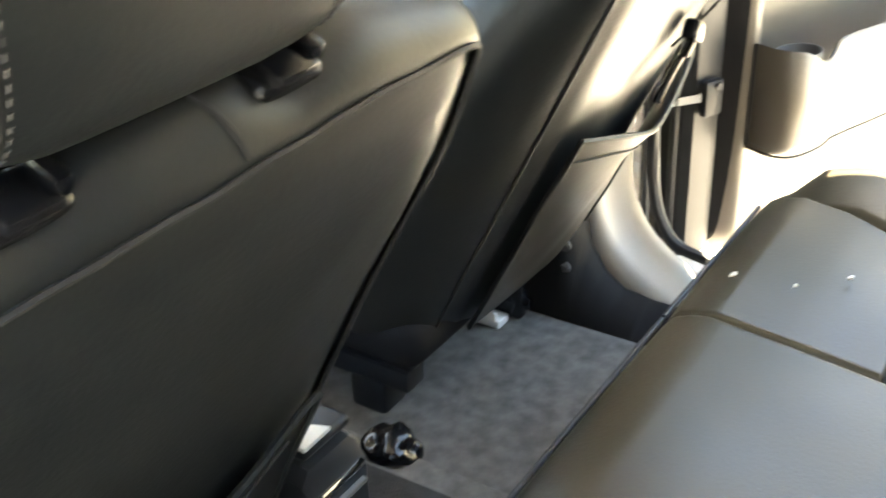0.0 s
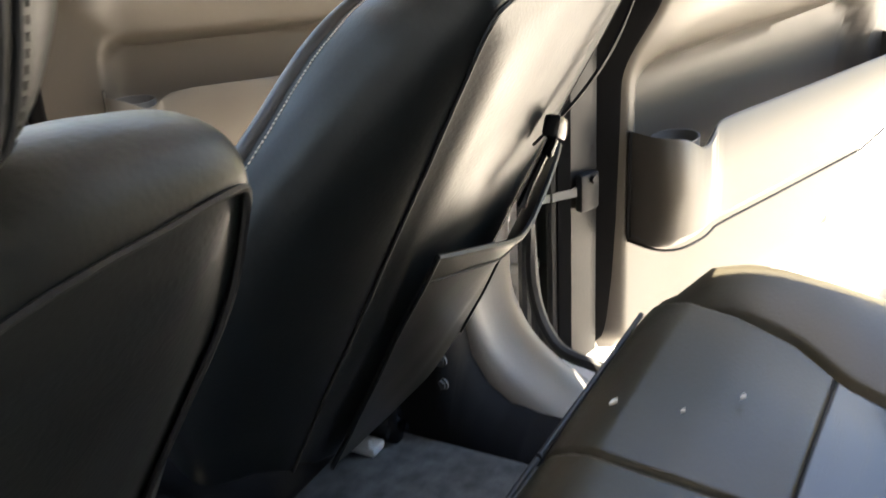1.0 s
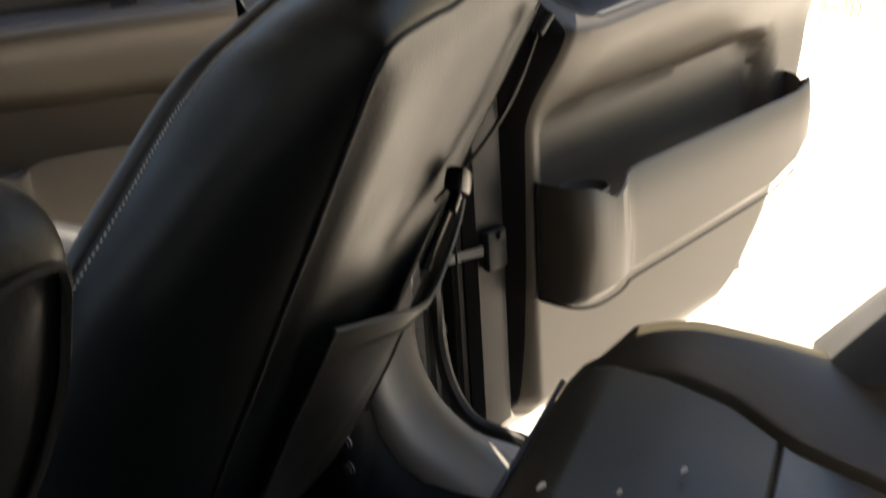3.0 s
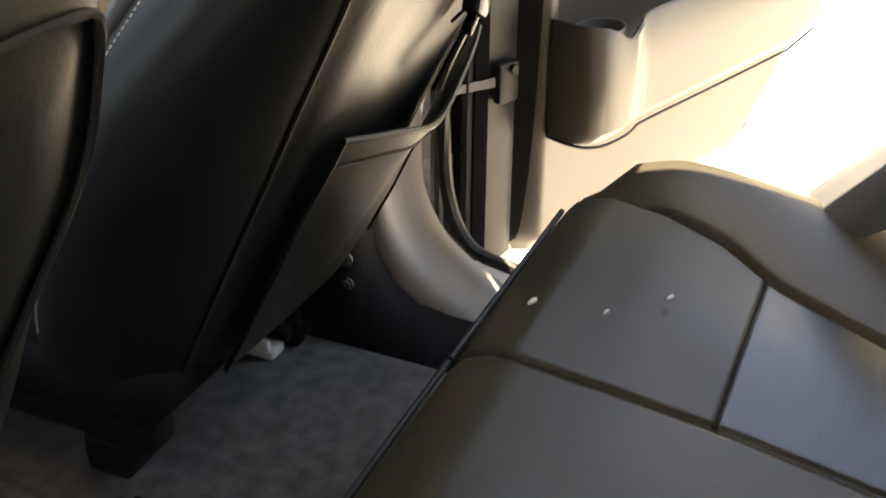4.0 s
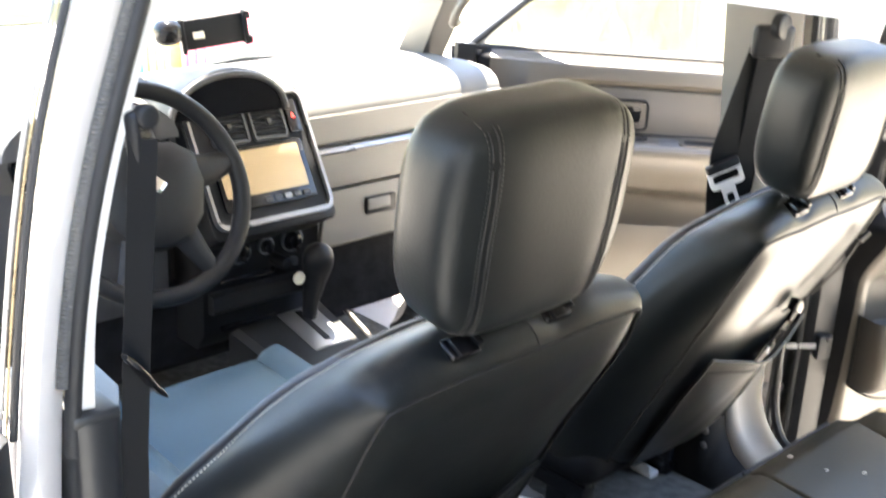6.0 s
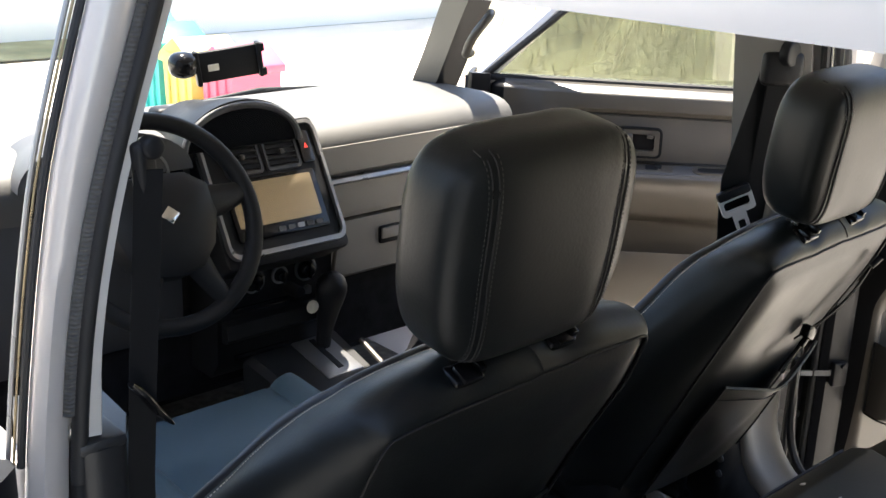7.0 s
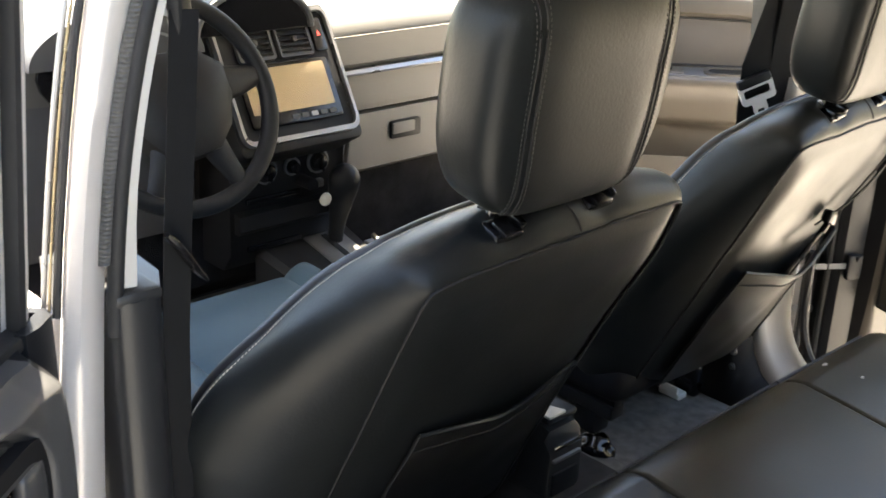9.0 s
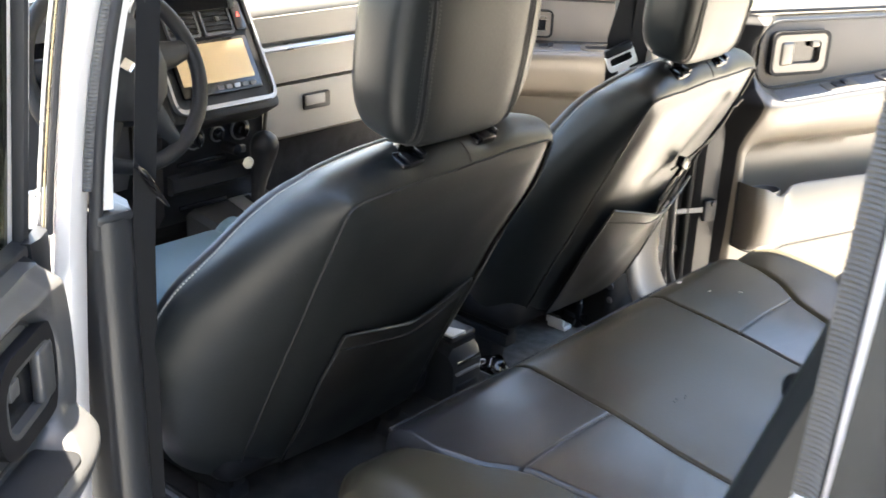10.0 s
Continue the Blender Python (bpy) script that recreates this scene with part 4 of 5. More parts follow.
part("sheet", turned(box((-0.032, -0.012, -0.0006), (0.032, 0.012, 0.0006)), Matrix.Translation((0.050, -0.402, 0.930)) @ Matrix.Rotation(radians(-18), 4, "Z") @ Matrix.Rotation(radians(24), 4, "X")), CRUMB, label)
for x, y in ((-0.086, -0.242), (-0.076, -0.240), (-0.062, -0.247), (-0.055, -0.244)):
    mark = thing("crumb", "tiny dark crumb on the middle of the bench", "crumb", (x, y, lerp_table(BENCH_Z, y) + 0.0095), "dark crumbs on the bench")
    part("crumb", turned(blob(0.0022, 0.0010, 0.0008, 2.4, 8, 6), Matrix.Translation((x, y, lerp_table(BENCH_Z, y) + 0.0098)) @ Matrix.Rotation(x * 40, 4, "Z")), MAT_DARK, mark)
for x, y, r in ((0.286, -0.027, 0.0045), (0.303, -0.084, 0.0028), (0.352, -0.124, 0.0038)):
    speck = thing("paper_scrap", "tiny pale scrap lying on the bench", "scrap", (x, y, lerp_table(BENCH_Z, y) + 0.012), "scraps on the bench")
    shape = [(r * 1.3 * math.cos(k), r * 0.5 * math.sin(k) * (1.3 if k % 2 else 0.8)) for k in (0, 1, 2, 3, 4, 5)]
    part("scrap", prism(shape, 0.0, 0.0018, lambda a, b, c, x=x, y=y: (x + a, y + b - a * 0.3, lerp_table(BENCH_Z, y) + 0.0115 + c)), CRUMB, speck)



# ---- doors ----
def door_pose(hinge, degrees, side):
    """Local x runs along the door from its hinge, z up; the inner face looks along side * -y for a right door."""
    a = radians(degrees)
    along = Vector((side * math.sin(a), -math.cos(a), 0))
    inner = Vector((-side * math.cos(a), -math.sin(a), 0))
    across = inner if side < 0 else -inner
    return Matrix.Translation(hinge) @ Matrix((along, across, (0, 0, 1))).transposed().to_4x4()


def rounded_gap(r, z, r0, z0, r1, z1, q):
    """Signed distance to a rectangle with round corners, below zero inside."""
    dx = max(r0 + q - r, r - r1 + q)
    dz = max(z0 + q - z, z - z1 + q)
    return math.hypot(max(dx, 0), max(dz, 0)) + min(max(dx, dz), 0) - q


def car_door(name, label, hinge, degrees, side, d):
    """A hinged door with trim panel, arm rest, map pocket, handle and framed window; d holds its measures."""
    door = thing(name, label, "car door", m=door_pose(hinge, degrees, side), group="open car doors")
    k = -side

    def Q(r, n, z):
        return Vector((r, k * n, z))

    def add(label_name, bm, mat, parent=None, text=""):
        return part(label_name, bm, mat, parent or door, text, local=True)

    trim, inset, dark = d.get("trims", (TRIM, TRIM_INSERT, TRIM_DARK))
    low, rear, sill, length = d["low"], d["rear"], d["sill"], d["length"]
    outline = [(0.0, low[0][1])] + low + rear + [(length, sill), (0.0, sill)]
    outline = [p for n, p in enumerate(outline) if n == 0 or p != outline[n - 1]]
    shell = add("shell", prism(outline, -0.13, -0.035, lambda a, b, c: Q(a, c, b), 0.012), PAINT, text="silver painted steel door shell")
    # trim skin
    foot = low[0][1] + 0.02
    edge = sorted([(z, r) for r, z in low + rear] + [(sill, length)])
    rec, slope = d["recess"], d["slope"]
    zs = sorted(set(span(foot, sill, 60) + span(rec[1] - 0.022, rec[1] + 0.010, 22) + span(rec[3] - 0.012, rec[3] + 0.008, 8) + span(sill - 0.02, sill, 6)))
    us = sorted(set(span(0, 1, 64) + span(0.06, 0.20, 34)))

    def rise(r):
        return slope * max(0.0, r - rec[0] - 0.06)

    def skin(row, u):
        reach = lerp_table(edge, row) - 0.022
        r = 0.028 + (reach - 0.028) * u
        tilt = max(0.0, (row - foot) / (rec[1] - foot)) if row < rec[1] else max(0.0, (rec[3] - row) / (rec[3] - rec[1]))
        z = row + rise(r) * tilt
        g = rounded_gap(r, row, *rec, 0.072)
        ledge = smooth((g + 0.006) / 0.022)
        below = smooth((rec[1] + 0.02 - row) / 0.05)
        n = ledge * (0.022 + (d["arm"] - 0.022) * max(below, 0.25 * smooth((rec[0] - r) / 0.05))) * (1 - smooth((g - 0.02) / d["fall"]))
        n *= 1 - 0.6 * smooth((r - reach + 0.05) / 0.05)
        hol = rounded_gap(r, z, *d["hollow"], 0.05)
        n -= 0.034 * (1 - smooth((hol + 0.03) / 0.035))
        lip = -0.050 * (1 - smooth((r - 0.028) / 0.062)) - 0.03 * (1 - smooth((reach - r) / 0.025)) - 0.026 * (1 - smooth((sill - row) / 0.022)) - 0.02 * (1 - smooth((row - foot) / 0.03))
        return Q(r, n + lip, z)

    # Shade near the hinge is painted: the skin turns black up to this cut.
    cut = d.get("dark_edge", 0.066)
    add("shaded_edge", sheet(skin, zs, [u for u in us if u < cut] + [cut], Q(0, -0.03, 0)), HANDLE_BLACK, text="leading edge of the trim, coloured black as shade")
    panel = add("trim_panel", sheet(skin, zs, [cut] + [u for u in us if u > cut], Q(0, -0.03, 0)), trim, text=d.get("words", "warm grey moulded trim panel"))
    add("upper_insert", prism([(a, b) for a, b in rounded(rec[0] + 0.012, rec[1] + 0.006, min(rec[2], length - 0.05), rec[3] - 0.004, 0.055)], -0.004, 0.004, lambda a, b, c: Q(a, c, b + rise(a) * max(0.0, (rec[3] - b) / (rec[3] - rec[1]))), 0.003), inset, text="grey cloth-faced upper insert")
    groove_line = [Q(a, 0.003, b + rise(a) * max(0.0, (rec[3] - b) / (rec[3] - rec[1]))) for a, b in rounded(rec[0] + 0.010, rec[1] + 0.005, min(rec[2], length - 0.05) + 0.002, rec[3] - 0.003, 0.056)]
    add("insert_groove", tube(groove_line, 0.0034, 6, loop=True), SEAM, text="dark groove round the insert")
    arm_z = rec[1] - 0.002
    add("armrest_top", prism(rounded(rec[0] + 0.045, 0.004, min(rec[2], length - 0.085), d["arm"] - 0.010, 0.02), arm_z - 0.004, arm_z + 0.003, lambda a, b, c: Q(a, b, c + rise(a) - 0.2 * b), 0.002), dark, text="dark grey armrest top")
    s0 = d["switch"]
    plate = add("switch_plate", prism(rounded(s0 - 0.05, 0.014, s0 + 0.05, 0.054, 0.006), arm_z + 0.002, arm_z + 0.006, lambda a, b, c: Q(a, b, c + rise(a) - 0.2 * b), 0.002), TRIM, text="raised window switch plate")
    add("switch", joined(prism(rounded(s0 - 0.022, 0.022, s0 + 0.012, 0.046, 0.004), arm_z + 0.005, arm_z + 0.009, lambda a, b, c: Q(a, b, c + rise(a) - 0.2 * b), 0.002), prism(rounded(s0 + 0.004, 0.024, s0 + 0.02, 0.044, 0.003), arm_z + 0.008, arm_z + 0.014, lambda a, b, c: Q(a, b, c + rise(a) - 0.2 * b), 0.002)), BLACK_PLASTIC, plate)
    p0 = d["pull"]
    add("pull_cup", frame_ring(rounded(p0 - 0.062, 0.010, p0 + 0.062, 0.058, 0.022), rounded(p0 - 0.050, 0.018, p0 + 0.050, 0.050, 0.016), arm_z, arm_z + 0.008, lambda a, b, c: Q(a, b, c + rise(a) - 0.2 * b)), trim, text="oval pull cup rim")
    add("pull_well", prism(rounded(p0 - 0.052, 0.017, p0 + 0.052, 0.051, 0.016), arm_z + 0.001, arm_z + 0.005, lambda a, b, c: Q(a, b, c + rise(a) - 0.2 * b)), BLACK_PLASTIC)
    # inner handle in its bezel
    h0, hz, hw, hh = d["handle"]
    q = hw / 0.098
    bend = d.get("bend", 0.026) * q
    band = (0.024 if "bend" in d else 0.010) * q
    bezel = add("handle_bezel", frame_ring(rounded(h0 - hw, hz - hh, h0 + hw, hz + hh, bend), rounded(h0 - hw + band, hz - hh + 0.85 * band, h0 + hw - band, hz + hh - 0.85 * band, 0.7 * bend), 0.0, 0.019, lambda a, b, c: Q(a, c, b)), HANDLE_BLACK, text="black handle surround")
    add("handle_well", prism(rounded(h0 - hw + 0.008 * q, hz - hh + 0.007 * q, h0 + hw - 0.008 * q, hz + hh - 0.007 * q, 0.7 * bend), 0.003, 0.006, lambda a, b, c: Q(a, c, b)), BLACK_GLOSS, bezel)
    rim_o = rounded(h0 - hw + band + 0.001, hz - hh + 0.87 * band, h0 + hw - band - 0.001, hz + hh - 0.87 * band, 0.68 * bend)
    rim_i = rounded(h0 - hw + 0.034 * q, hz - hh + 0.030 * q, h0 + hw - 0.032 * q, hz + hh - 0.027 * q, 0.42 * bend)
    add("handle", joined(frame_ring(rim_o, rim_i, 0.006, 0.018, lambda a, b, c: Q(a, c, b)), box(tuple(min(p, q) for p, q in zip(Q(h0 - hw + 0.030 * q, 0.006, hz - hh + 0.026 * q), Q(h0 - 0.024 * q, 0.022, hz + hh - 0.026 * q))), tuple(max(p, q) for p, q in zip(Q(h0 - hw + 0.030 * q, 0.006, hz - hh + 0.026 * q), Q(h0 - 0.024 * q, 0.022, hz + hh - 0.026 * q))), 0.008, 3)), trim, bezel, "grey plastic pull handle")
    add("lock_slider", box(tuple(min(a, b) for a, b in zip(Q(h0 + hw * 0.34, 0.008, hz + 0.012), Q(h0 + hw * 0.62, 0.020, hz + hh * 0.55))), tuple(max(a, b) for a, b in zip(Q(h0 + hw * 0.34, 0.008, hz + 0.012), Q(h0 + hw * 0.62, 0.020, hz + hh * 0.55))), 0.003), trim, bezel, "small lock slider")
    # map pocket: a wall that swells into a cup at its hinge end
    r0, r1, top0, top1, bot0, bot1 = d["pocket"]
    plan = [(r0, 0.000), (r0 + 0.002, 0.036), (r0 + 0.012, 0.060), (r0 + 0.035, 0.072), (r0 + 0.075, 0.072), (r0 + 0.10, 0.066), (r0 + 0.13, 0.060), ((r0 + r1) / 2, 0.058), (r1 - 0.03, 0.052), (r1 - 0.012, 0.038), (r1, 0.012), (r1 + 0.003, 0.0)]
    plan = [tuple(p[:2]) for p in curve([(a, b, 0) for a, b in plan], 40)]

    def pocket_top(r):
        u = (r - r0) / (r1 - r0)
        cup = -0.024 * math.exp(-((u - 0.12) / 0.05) ** 2)
        return top0 + (top1 - top0) * u + cup + 0.014 * smooth((u - 0.96) / 0.04)

    def pocket_bottom(r):
        return bot0 + (bot1 - bot0) * (r - r0) / (r1 - r0) + 0.05 * smooth(((r - r0) / (r1 - r0) - 0.86) / 0.16)

    rows = []
    for a, b in plan:
        z0, z1 = pocket_bottom(a), pocket_top(a)
        rows.append([Q(a, max(0.0, b - 0.012), z0 - 0.006), Q(a, b + 0.004, z0 + 0.012), Q(a, b + 0.006, (z0 + z1) / 2), Q(a, b + 0.002, z1 - 0.004), Q(a, b - 0.001, z1), Q(a, max(-0.004, b - 0.005), z1 - 0.002), Q(a, max(-0.006, b - 0.006), z0 + 0.004)])
    wall = add("pocket", loft(rows), trim, text="moulded map pocket with a cup at one end")
    add("pocket_floor", prism(plan, bot0 + 0.002, bot0 + 0.010, lambda a, b, c: Q(a, b * 0.9, c + pocket_bottom(a) - bot0)), TRIM_DARK, wall)
    ring = [(r0 + 0.052 + 0.040 * math.cos(w), 0.034 + 0.030 * math.sin(w)) for w in span(0, math.pi * 2, 21)[:-1]]
    add("cup", frame_ring(ring, [(r0 + 0.052 + (a - r0 - 0.052) * 0.93, 0.034 + (c - 0.034) * 0.93) for a, c in ring], bot0 + 0.02, top0 - 0.014, lambda a, b, c: Q(a, b, c)), dark, wall, "round cup wall")
    # Dark line along the pocket's bottom draws its thin shadow.
    groove = [Q(a, b + 0.001, pocket_bottom(a) - 0.006) for a, b in plan if a < r1 - 0.012]
    add("pocket_shade_groove", tube(groove, 0.002, 6), SEAM, wall)
    for a in (r0 - 0.002,):
        add("pocket_shade_groove", tube([Q(a, 0.004, z) for z in span(pocket_bottom(a), pocket_top(min(max(a, r0), r1)), 8)], 0.0028, 6), SEAM, wall)
    # window: weather strip, frame and glass
    lean = 0.13
    def W(r, n, z):
        return Q(r, n + lean * (z - sill), z)
    top = d["roof"]
    pane = [(0.03, sill - 0.01), (length - 0.02, sill - 0.01), (length - d["rake_rear"], top), (d["rake_front"] + 0.03, top)]
    glass = add("window_glass", loft([[W(a, -0.060, b) for a, b in pane], [W(a, -0.064, b) for a, b in pane]]), GLASS_DARK if d.get("tinted") else GLASS_TINT, text="tinted window glass")
    glass.visible_shadow = bool(d.get("tinted"))
    add("window_strip", box(tuple(min(a, b) for a, b in zip(Q(0.03, -0.055, sill - 0.008), Q(length - 0.03, -0.028, sill + 0.008))), tuple(max(a, b) for a, b in zip(Q(0.03, -0.055, sill - 0.008), Q(length - 0.03, -0.028, sill + 0.008))), 0.004), RUBBER, text="black rubber window strip")
    bar = [W(0.012, -0.062, sill - 0.02), W(0.012 + d["rake_front"], -0.062, top), W(length - d["rake_rear"], -0.062, top + 0.01), W(length - 0.004, -0.062, sill - 0.02)]
    add("window_frame", tube(bar, 0.020, 8, 1.0, up=(0.0, 1.0, 0.0)), PAINT, text="silver window frame")
    inner_bar = [W(0.030, -0.045, sill), W(0.032 + d["rake_front"], -0.045, top - 0.018), W(length - d["rake_rear"] - 0.02, -0.045, top - 0.012), W(length - 0.026, -0.045, sill)]
    add("window_seal", tube(inner_bar, 0.010, 8, up=(0.0, 1.0, 0.0)), RUBBER, text="black glass run seal")
    # Black strip added over the hinge edge in place of its shadow.
    add("edge_shade_cover", joined(prism([(-0.012, -0.125), (-0.012, -0.034), (0.000, -0.022), (0.030, -0.020), (0.050, -0.024), (0.050, -0.036), (0.0, -0.04), (0.0, -0.125)], low[0][1] + 0.03, sill + 0.01, lambda a, b, c: Q(a, b, c))), BLACK_PLASTIC, shell, "black strip added to stand for shade on the door edge")
    # hinge edge: seals, latch of the check strap and a lower drain plug
    for n, r, mat in ((-0.045, -0.014, RUBBER), (-0.085, -0.012, TRIM_DARK), (-0.11, -0.010, RUBBER)):
        add("edge_seal", tube([Q(r, n, z) for z in span(low[0][1] + 0.05, sill, 16)] , 0.008, 8), mat, shell, "black edge seal")
    add("bottom_seal", tube([Q(a, -0.05, b + 0.012) for a, b in [(0.02, low[0][1])] + low + rear[:-1]], 0.007, 8), RUBBER, shell, "black lower door seal")
    flap_z = lerp_table(low, d["flap"])
    lo, hi = Q(d["flap"], -0.09, flap_z - 0.085), Q(d["flap"] + 0.032, -0.06, flap_z + 0.01)
    add("drain_flap", box(tuple(min(a, b) for a, b in zip(lo, hi)), tuple(max(a, b) for a, b in zip(lo, hi)), 0.004), BLACK_PLASTIC, shell, "dark rubber flap on the lower edge")
    return door


REAR_DOOR = dict(low=[(0.30, 0.640), (0.42, 0.645), (0.53, 0.668), (0.62, 0.715), (0.685, 0.78)], rear=[(0.738, 0.87), (0.785, 1.02), (0.825, 1.24)], sill=1.395, length=0.855, slope=0.07,
                 recess=(0.080, 1.222, 1.2, 1.384), arm=0.075, fall=0.15, hollow=(0.10, 0.86, 0.65, 1.105), switch=0.32, pull=0.50, handle=(0.200, 1.308, 0.086, 0.051),
                 pocket=(0.088, 0.685, 1.002, 1.006, 0.846, 0.872), roof=1.72, rake_front=0.03, rake_rear=0.17, flap=0.65)
FRONT_DOOR = dict(low=[(0.10, 0.66), (0.60, 0.66), (0.90, 0.67)], rear=[(0.98, 0.75), (1.0, 1.0), (1.0, 1.2)], sill=1.345, length=1.0, slope=0.02,
                  recess=(0.24, 1.140, 0.755, 1.274), arm=0.070, fall=0.14, hollow=(0.20, 0.84, 0.86, 1.00), switch=0.50, pull=0.662, handle=(0.455, 1.202, 0.062, 0.040),
                  pocket=(0.20, 0.86, 0.905, 0.925, 0.74, 0.76), roof=1.74, rake_front=0.42, rake_rear=0.06, flap=0.80)
car_door("car_door", "open silver rear door with grey trim and a map pocket", (0.776, 0.190, -0.006), 66, 1, REAR_DOOR)
car_door("car_door", "open silver front door with grey trim beyond the passenger seat", (0.805, 1.335, 0.030), 38, 1, FRONT_DOOR)
# This door's trim is coloured darker to stand for shade over it.
car_door("car_door", "half-open silver rear door with shade-darkened trim on the driver's side", (-0.850, 0.215, 0.0), 50, -1, dict(REAR_DOOR, handle=(0.185, 1.165, 0.092, 0.060), bend=0.052, recess=(0.12, 1.085, 1.2, 1.245), sill=1.275, switch=0.50, pull=0.66, pocket=(0.088, 0.665, 0.88, 0.92, 0.74, 0.80), hollow=(0.10, 0.76, 0.65, 0.98), rear=[(0.692, 0.98), (0.735, 1.08), (0.772, 1.18)], trims=(TRIM_SHADED, TRIM_SHADED, BLACK_PLASTIC), words="moulded trim panel in a grey darkened for shade", tinted=True))

# check strap and hinge between the right pillar and the open door
link = thing("door_check", "bare steel check strap between pillar and open door", "door check", (0.76, 0.25, 0.93))
part("strap", strap([(0.745, 0.318, 0.898), (0.758, 0.290, 0.904), (0.770, 0.258, 0.912), (0.782, 0.226, 0.921), (0.792, 0.198, 0.928)], [(0, 0, 0.012), (0, 0, 0.013), (0, 0, 0.010), (0, 0, 0.012), (0, 0, 0.012)], 0.008), STEEL_SUNLIT, link)
part("bracket", turned(joined(box((-0.012, -0.006, -0.028), (0.022, 0.008, 0.026), 0.004), turned(disc(0.006, 0.006, 6), Matrix.Translation((0.008, -0.006, 0.018)) @ Matrix.Rotation(radians(90), 4, "X"))), Matrix.Translation((0.796, 0.194, 0.926)) @ Matrix.Rotation(radians(-24), 4, "Z")), BLACK_PLASTIC, link, "black guide on the door edge")
part("bracket", joined(box((0.738, 0.285, 0.885), (0.754, 0.345, 0.915), 0.004), turned(disc(0.007, 0.02, 12), Matrix.Translation((0.752, 0.312, 0.92)))), STEEL_SUNLIT, link, "bolted steel bracket")
coil = [(0.762 + 0.008 * math.cos(k * 0.9), 0.275 + 0.0011 * k, 0.945 + 0.008 * math.sin(k * 0.9)) for k in range(40)]
part("spring", tube(coil, 0.0022, 6), BLACK_PLASTIC, link, "small dark coil spring")
hinge = thing("steel_hinge", "bare steel lower hinge between pillar and open door", "hinge", (0.76, 0.22, 0.84))
part("leaf", joined(box((0.752, 0.295, 0.790), (0.773, 0.330, 0.835), 0.006), box((0.764, 0.262, 0.798), (0.800, 0.300, 0.815), 0.005)), STEEL_SUNLIT, hinge)
part("pin", turned(disc(0.006, 0.05, 12, 0.002), Matrix.Translation((0.786, 0.276, 0.782))), STEEL_SUNLIT, hinge)
for z in (0.716, 0.752):
    bolt = thing("bolt", "grey hexagonal bolt head in the dark kick trim", "bolt", (0.592, 0.314, z), "kick trim bolts")
    part("head", turned(joined(disc(0.007, 0.006, 6), disc(0.0095, 0.003, 16)), Matrix.Translation((0.587, 0.314, z)) @ Matrix.Rotation(radians(-90), 4, "Y")), TRIM_DARK, bolt)


# ---- dashboard ----
dash = thing("dashboard", "grey textured dashboard with a silver-edged centre stack", "dashboard", (0, 1.25, 0.9))
X0, X1 = -0.70, 0.70


def slab(profile, x0, x1, n=20, bow=0.0):
    """A profile in y and z swept across the car."""
    return loft([[(x, y - bow * (1 - (x / 0.7) ** 2), z) for y, z in profile] for x in span(x0, x1, n)])


part("top_pad", slab([(1.036, 1.280), (1.036, 1.300), (1.041, 1.315), (1.052, 1.328), (1.070, 1.338), (1.095, 1.344), (1.14, 1.347), (1.30, 1.345), (1.52, 1.325), (1.52, 1.22), (1.06, 1.22)], X0, X1, 24, 0.012), DASH_TOP, dash, "sunlit dashboard top in a grey darkened to offset the sun")
part("upper_fascia", slab([(1.048, 1.228), (1.036, 1.24), (1.032, 1.30), (1.10, 1.31), (1.10, 1.22)], 0.115, X1, 14, 0.010), DASH, dash, "coarse grained grey fascia")
part("silver_strip", slab([(1.030, 1.216), (1.024, 1.222), (1.030, 1.229), (1.06, 1.229), (1.06, 1.216)], 0.112, X1, 14, 0.010), SILVER, dash, "thin silver trim strip")
part("lower_fascia", slab([(1.046, 1.135), (1.040, 1.15), (1.044, 1.212), (1.10, 1.214), (1.10, 1.13)], 0.112, X1, 14, 0.010), DASH, dash, "grey lower fascia")
glove = part("glovebox", slab([(1.075, 0.985), (1.050, 1.00), (1.042, 1.06), (1.046, 1.126), (1.12, 1.128), (1.12, 0.985)], 0.125, 0.66, 14, 0.010), DASH, dash, "closed grey glovebox lid")
part("latch", prism(rounded(0.285, 1.058, 0.372, 1.098, 0.006), 1.028, 1.040, lambda a, b, c: (a, c, b), 0.002), BLACK_PLASTIC, glove, "recessed latch")
part("latch_lever", prism(rounded(0.288, 1.070, 0.352, 1.095, 0.004), 1.024, 1.032, lambda a, b, c: (a, c, b), 0.002), DASH, glove, "grey latch lever")
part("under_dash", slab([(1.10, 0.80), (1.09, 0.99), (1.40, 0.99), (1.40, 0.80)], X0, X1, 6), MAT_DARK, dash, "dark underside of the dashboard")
part("driver_fascia", slab([(1.07, 0.95), (1.05, 1.0), (1.045, 1.29), (1.10, 1.30), (1.12, 0.95)], X0, -0.20, 10), TRIM_DARK, dash, "dark fascia round the steering column")


def stack(a, b, c):
    """Places on the raked centre stack: a across, b height, c out of it towards the cabin."""
    b = 1.168 + (b - 1.168) * 1.12
    return (a, 0.91 + 0.57 * (b - 1.167) - c * 0.869, b - c * 0.495 * -1)


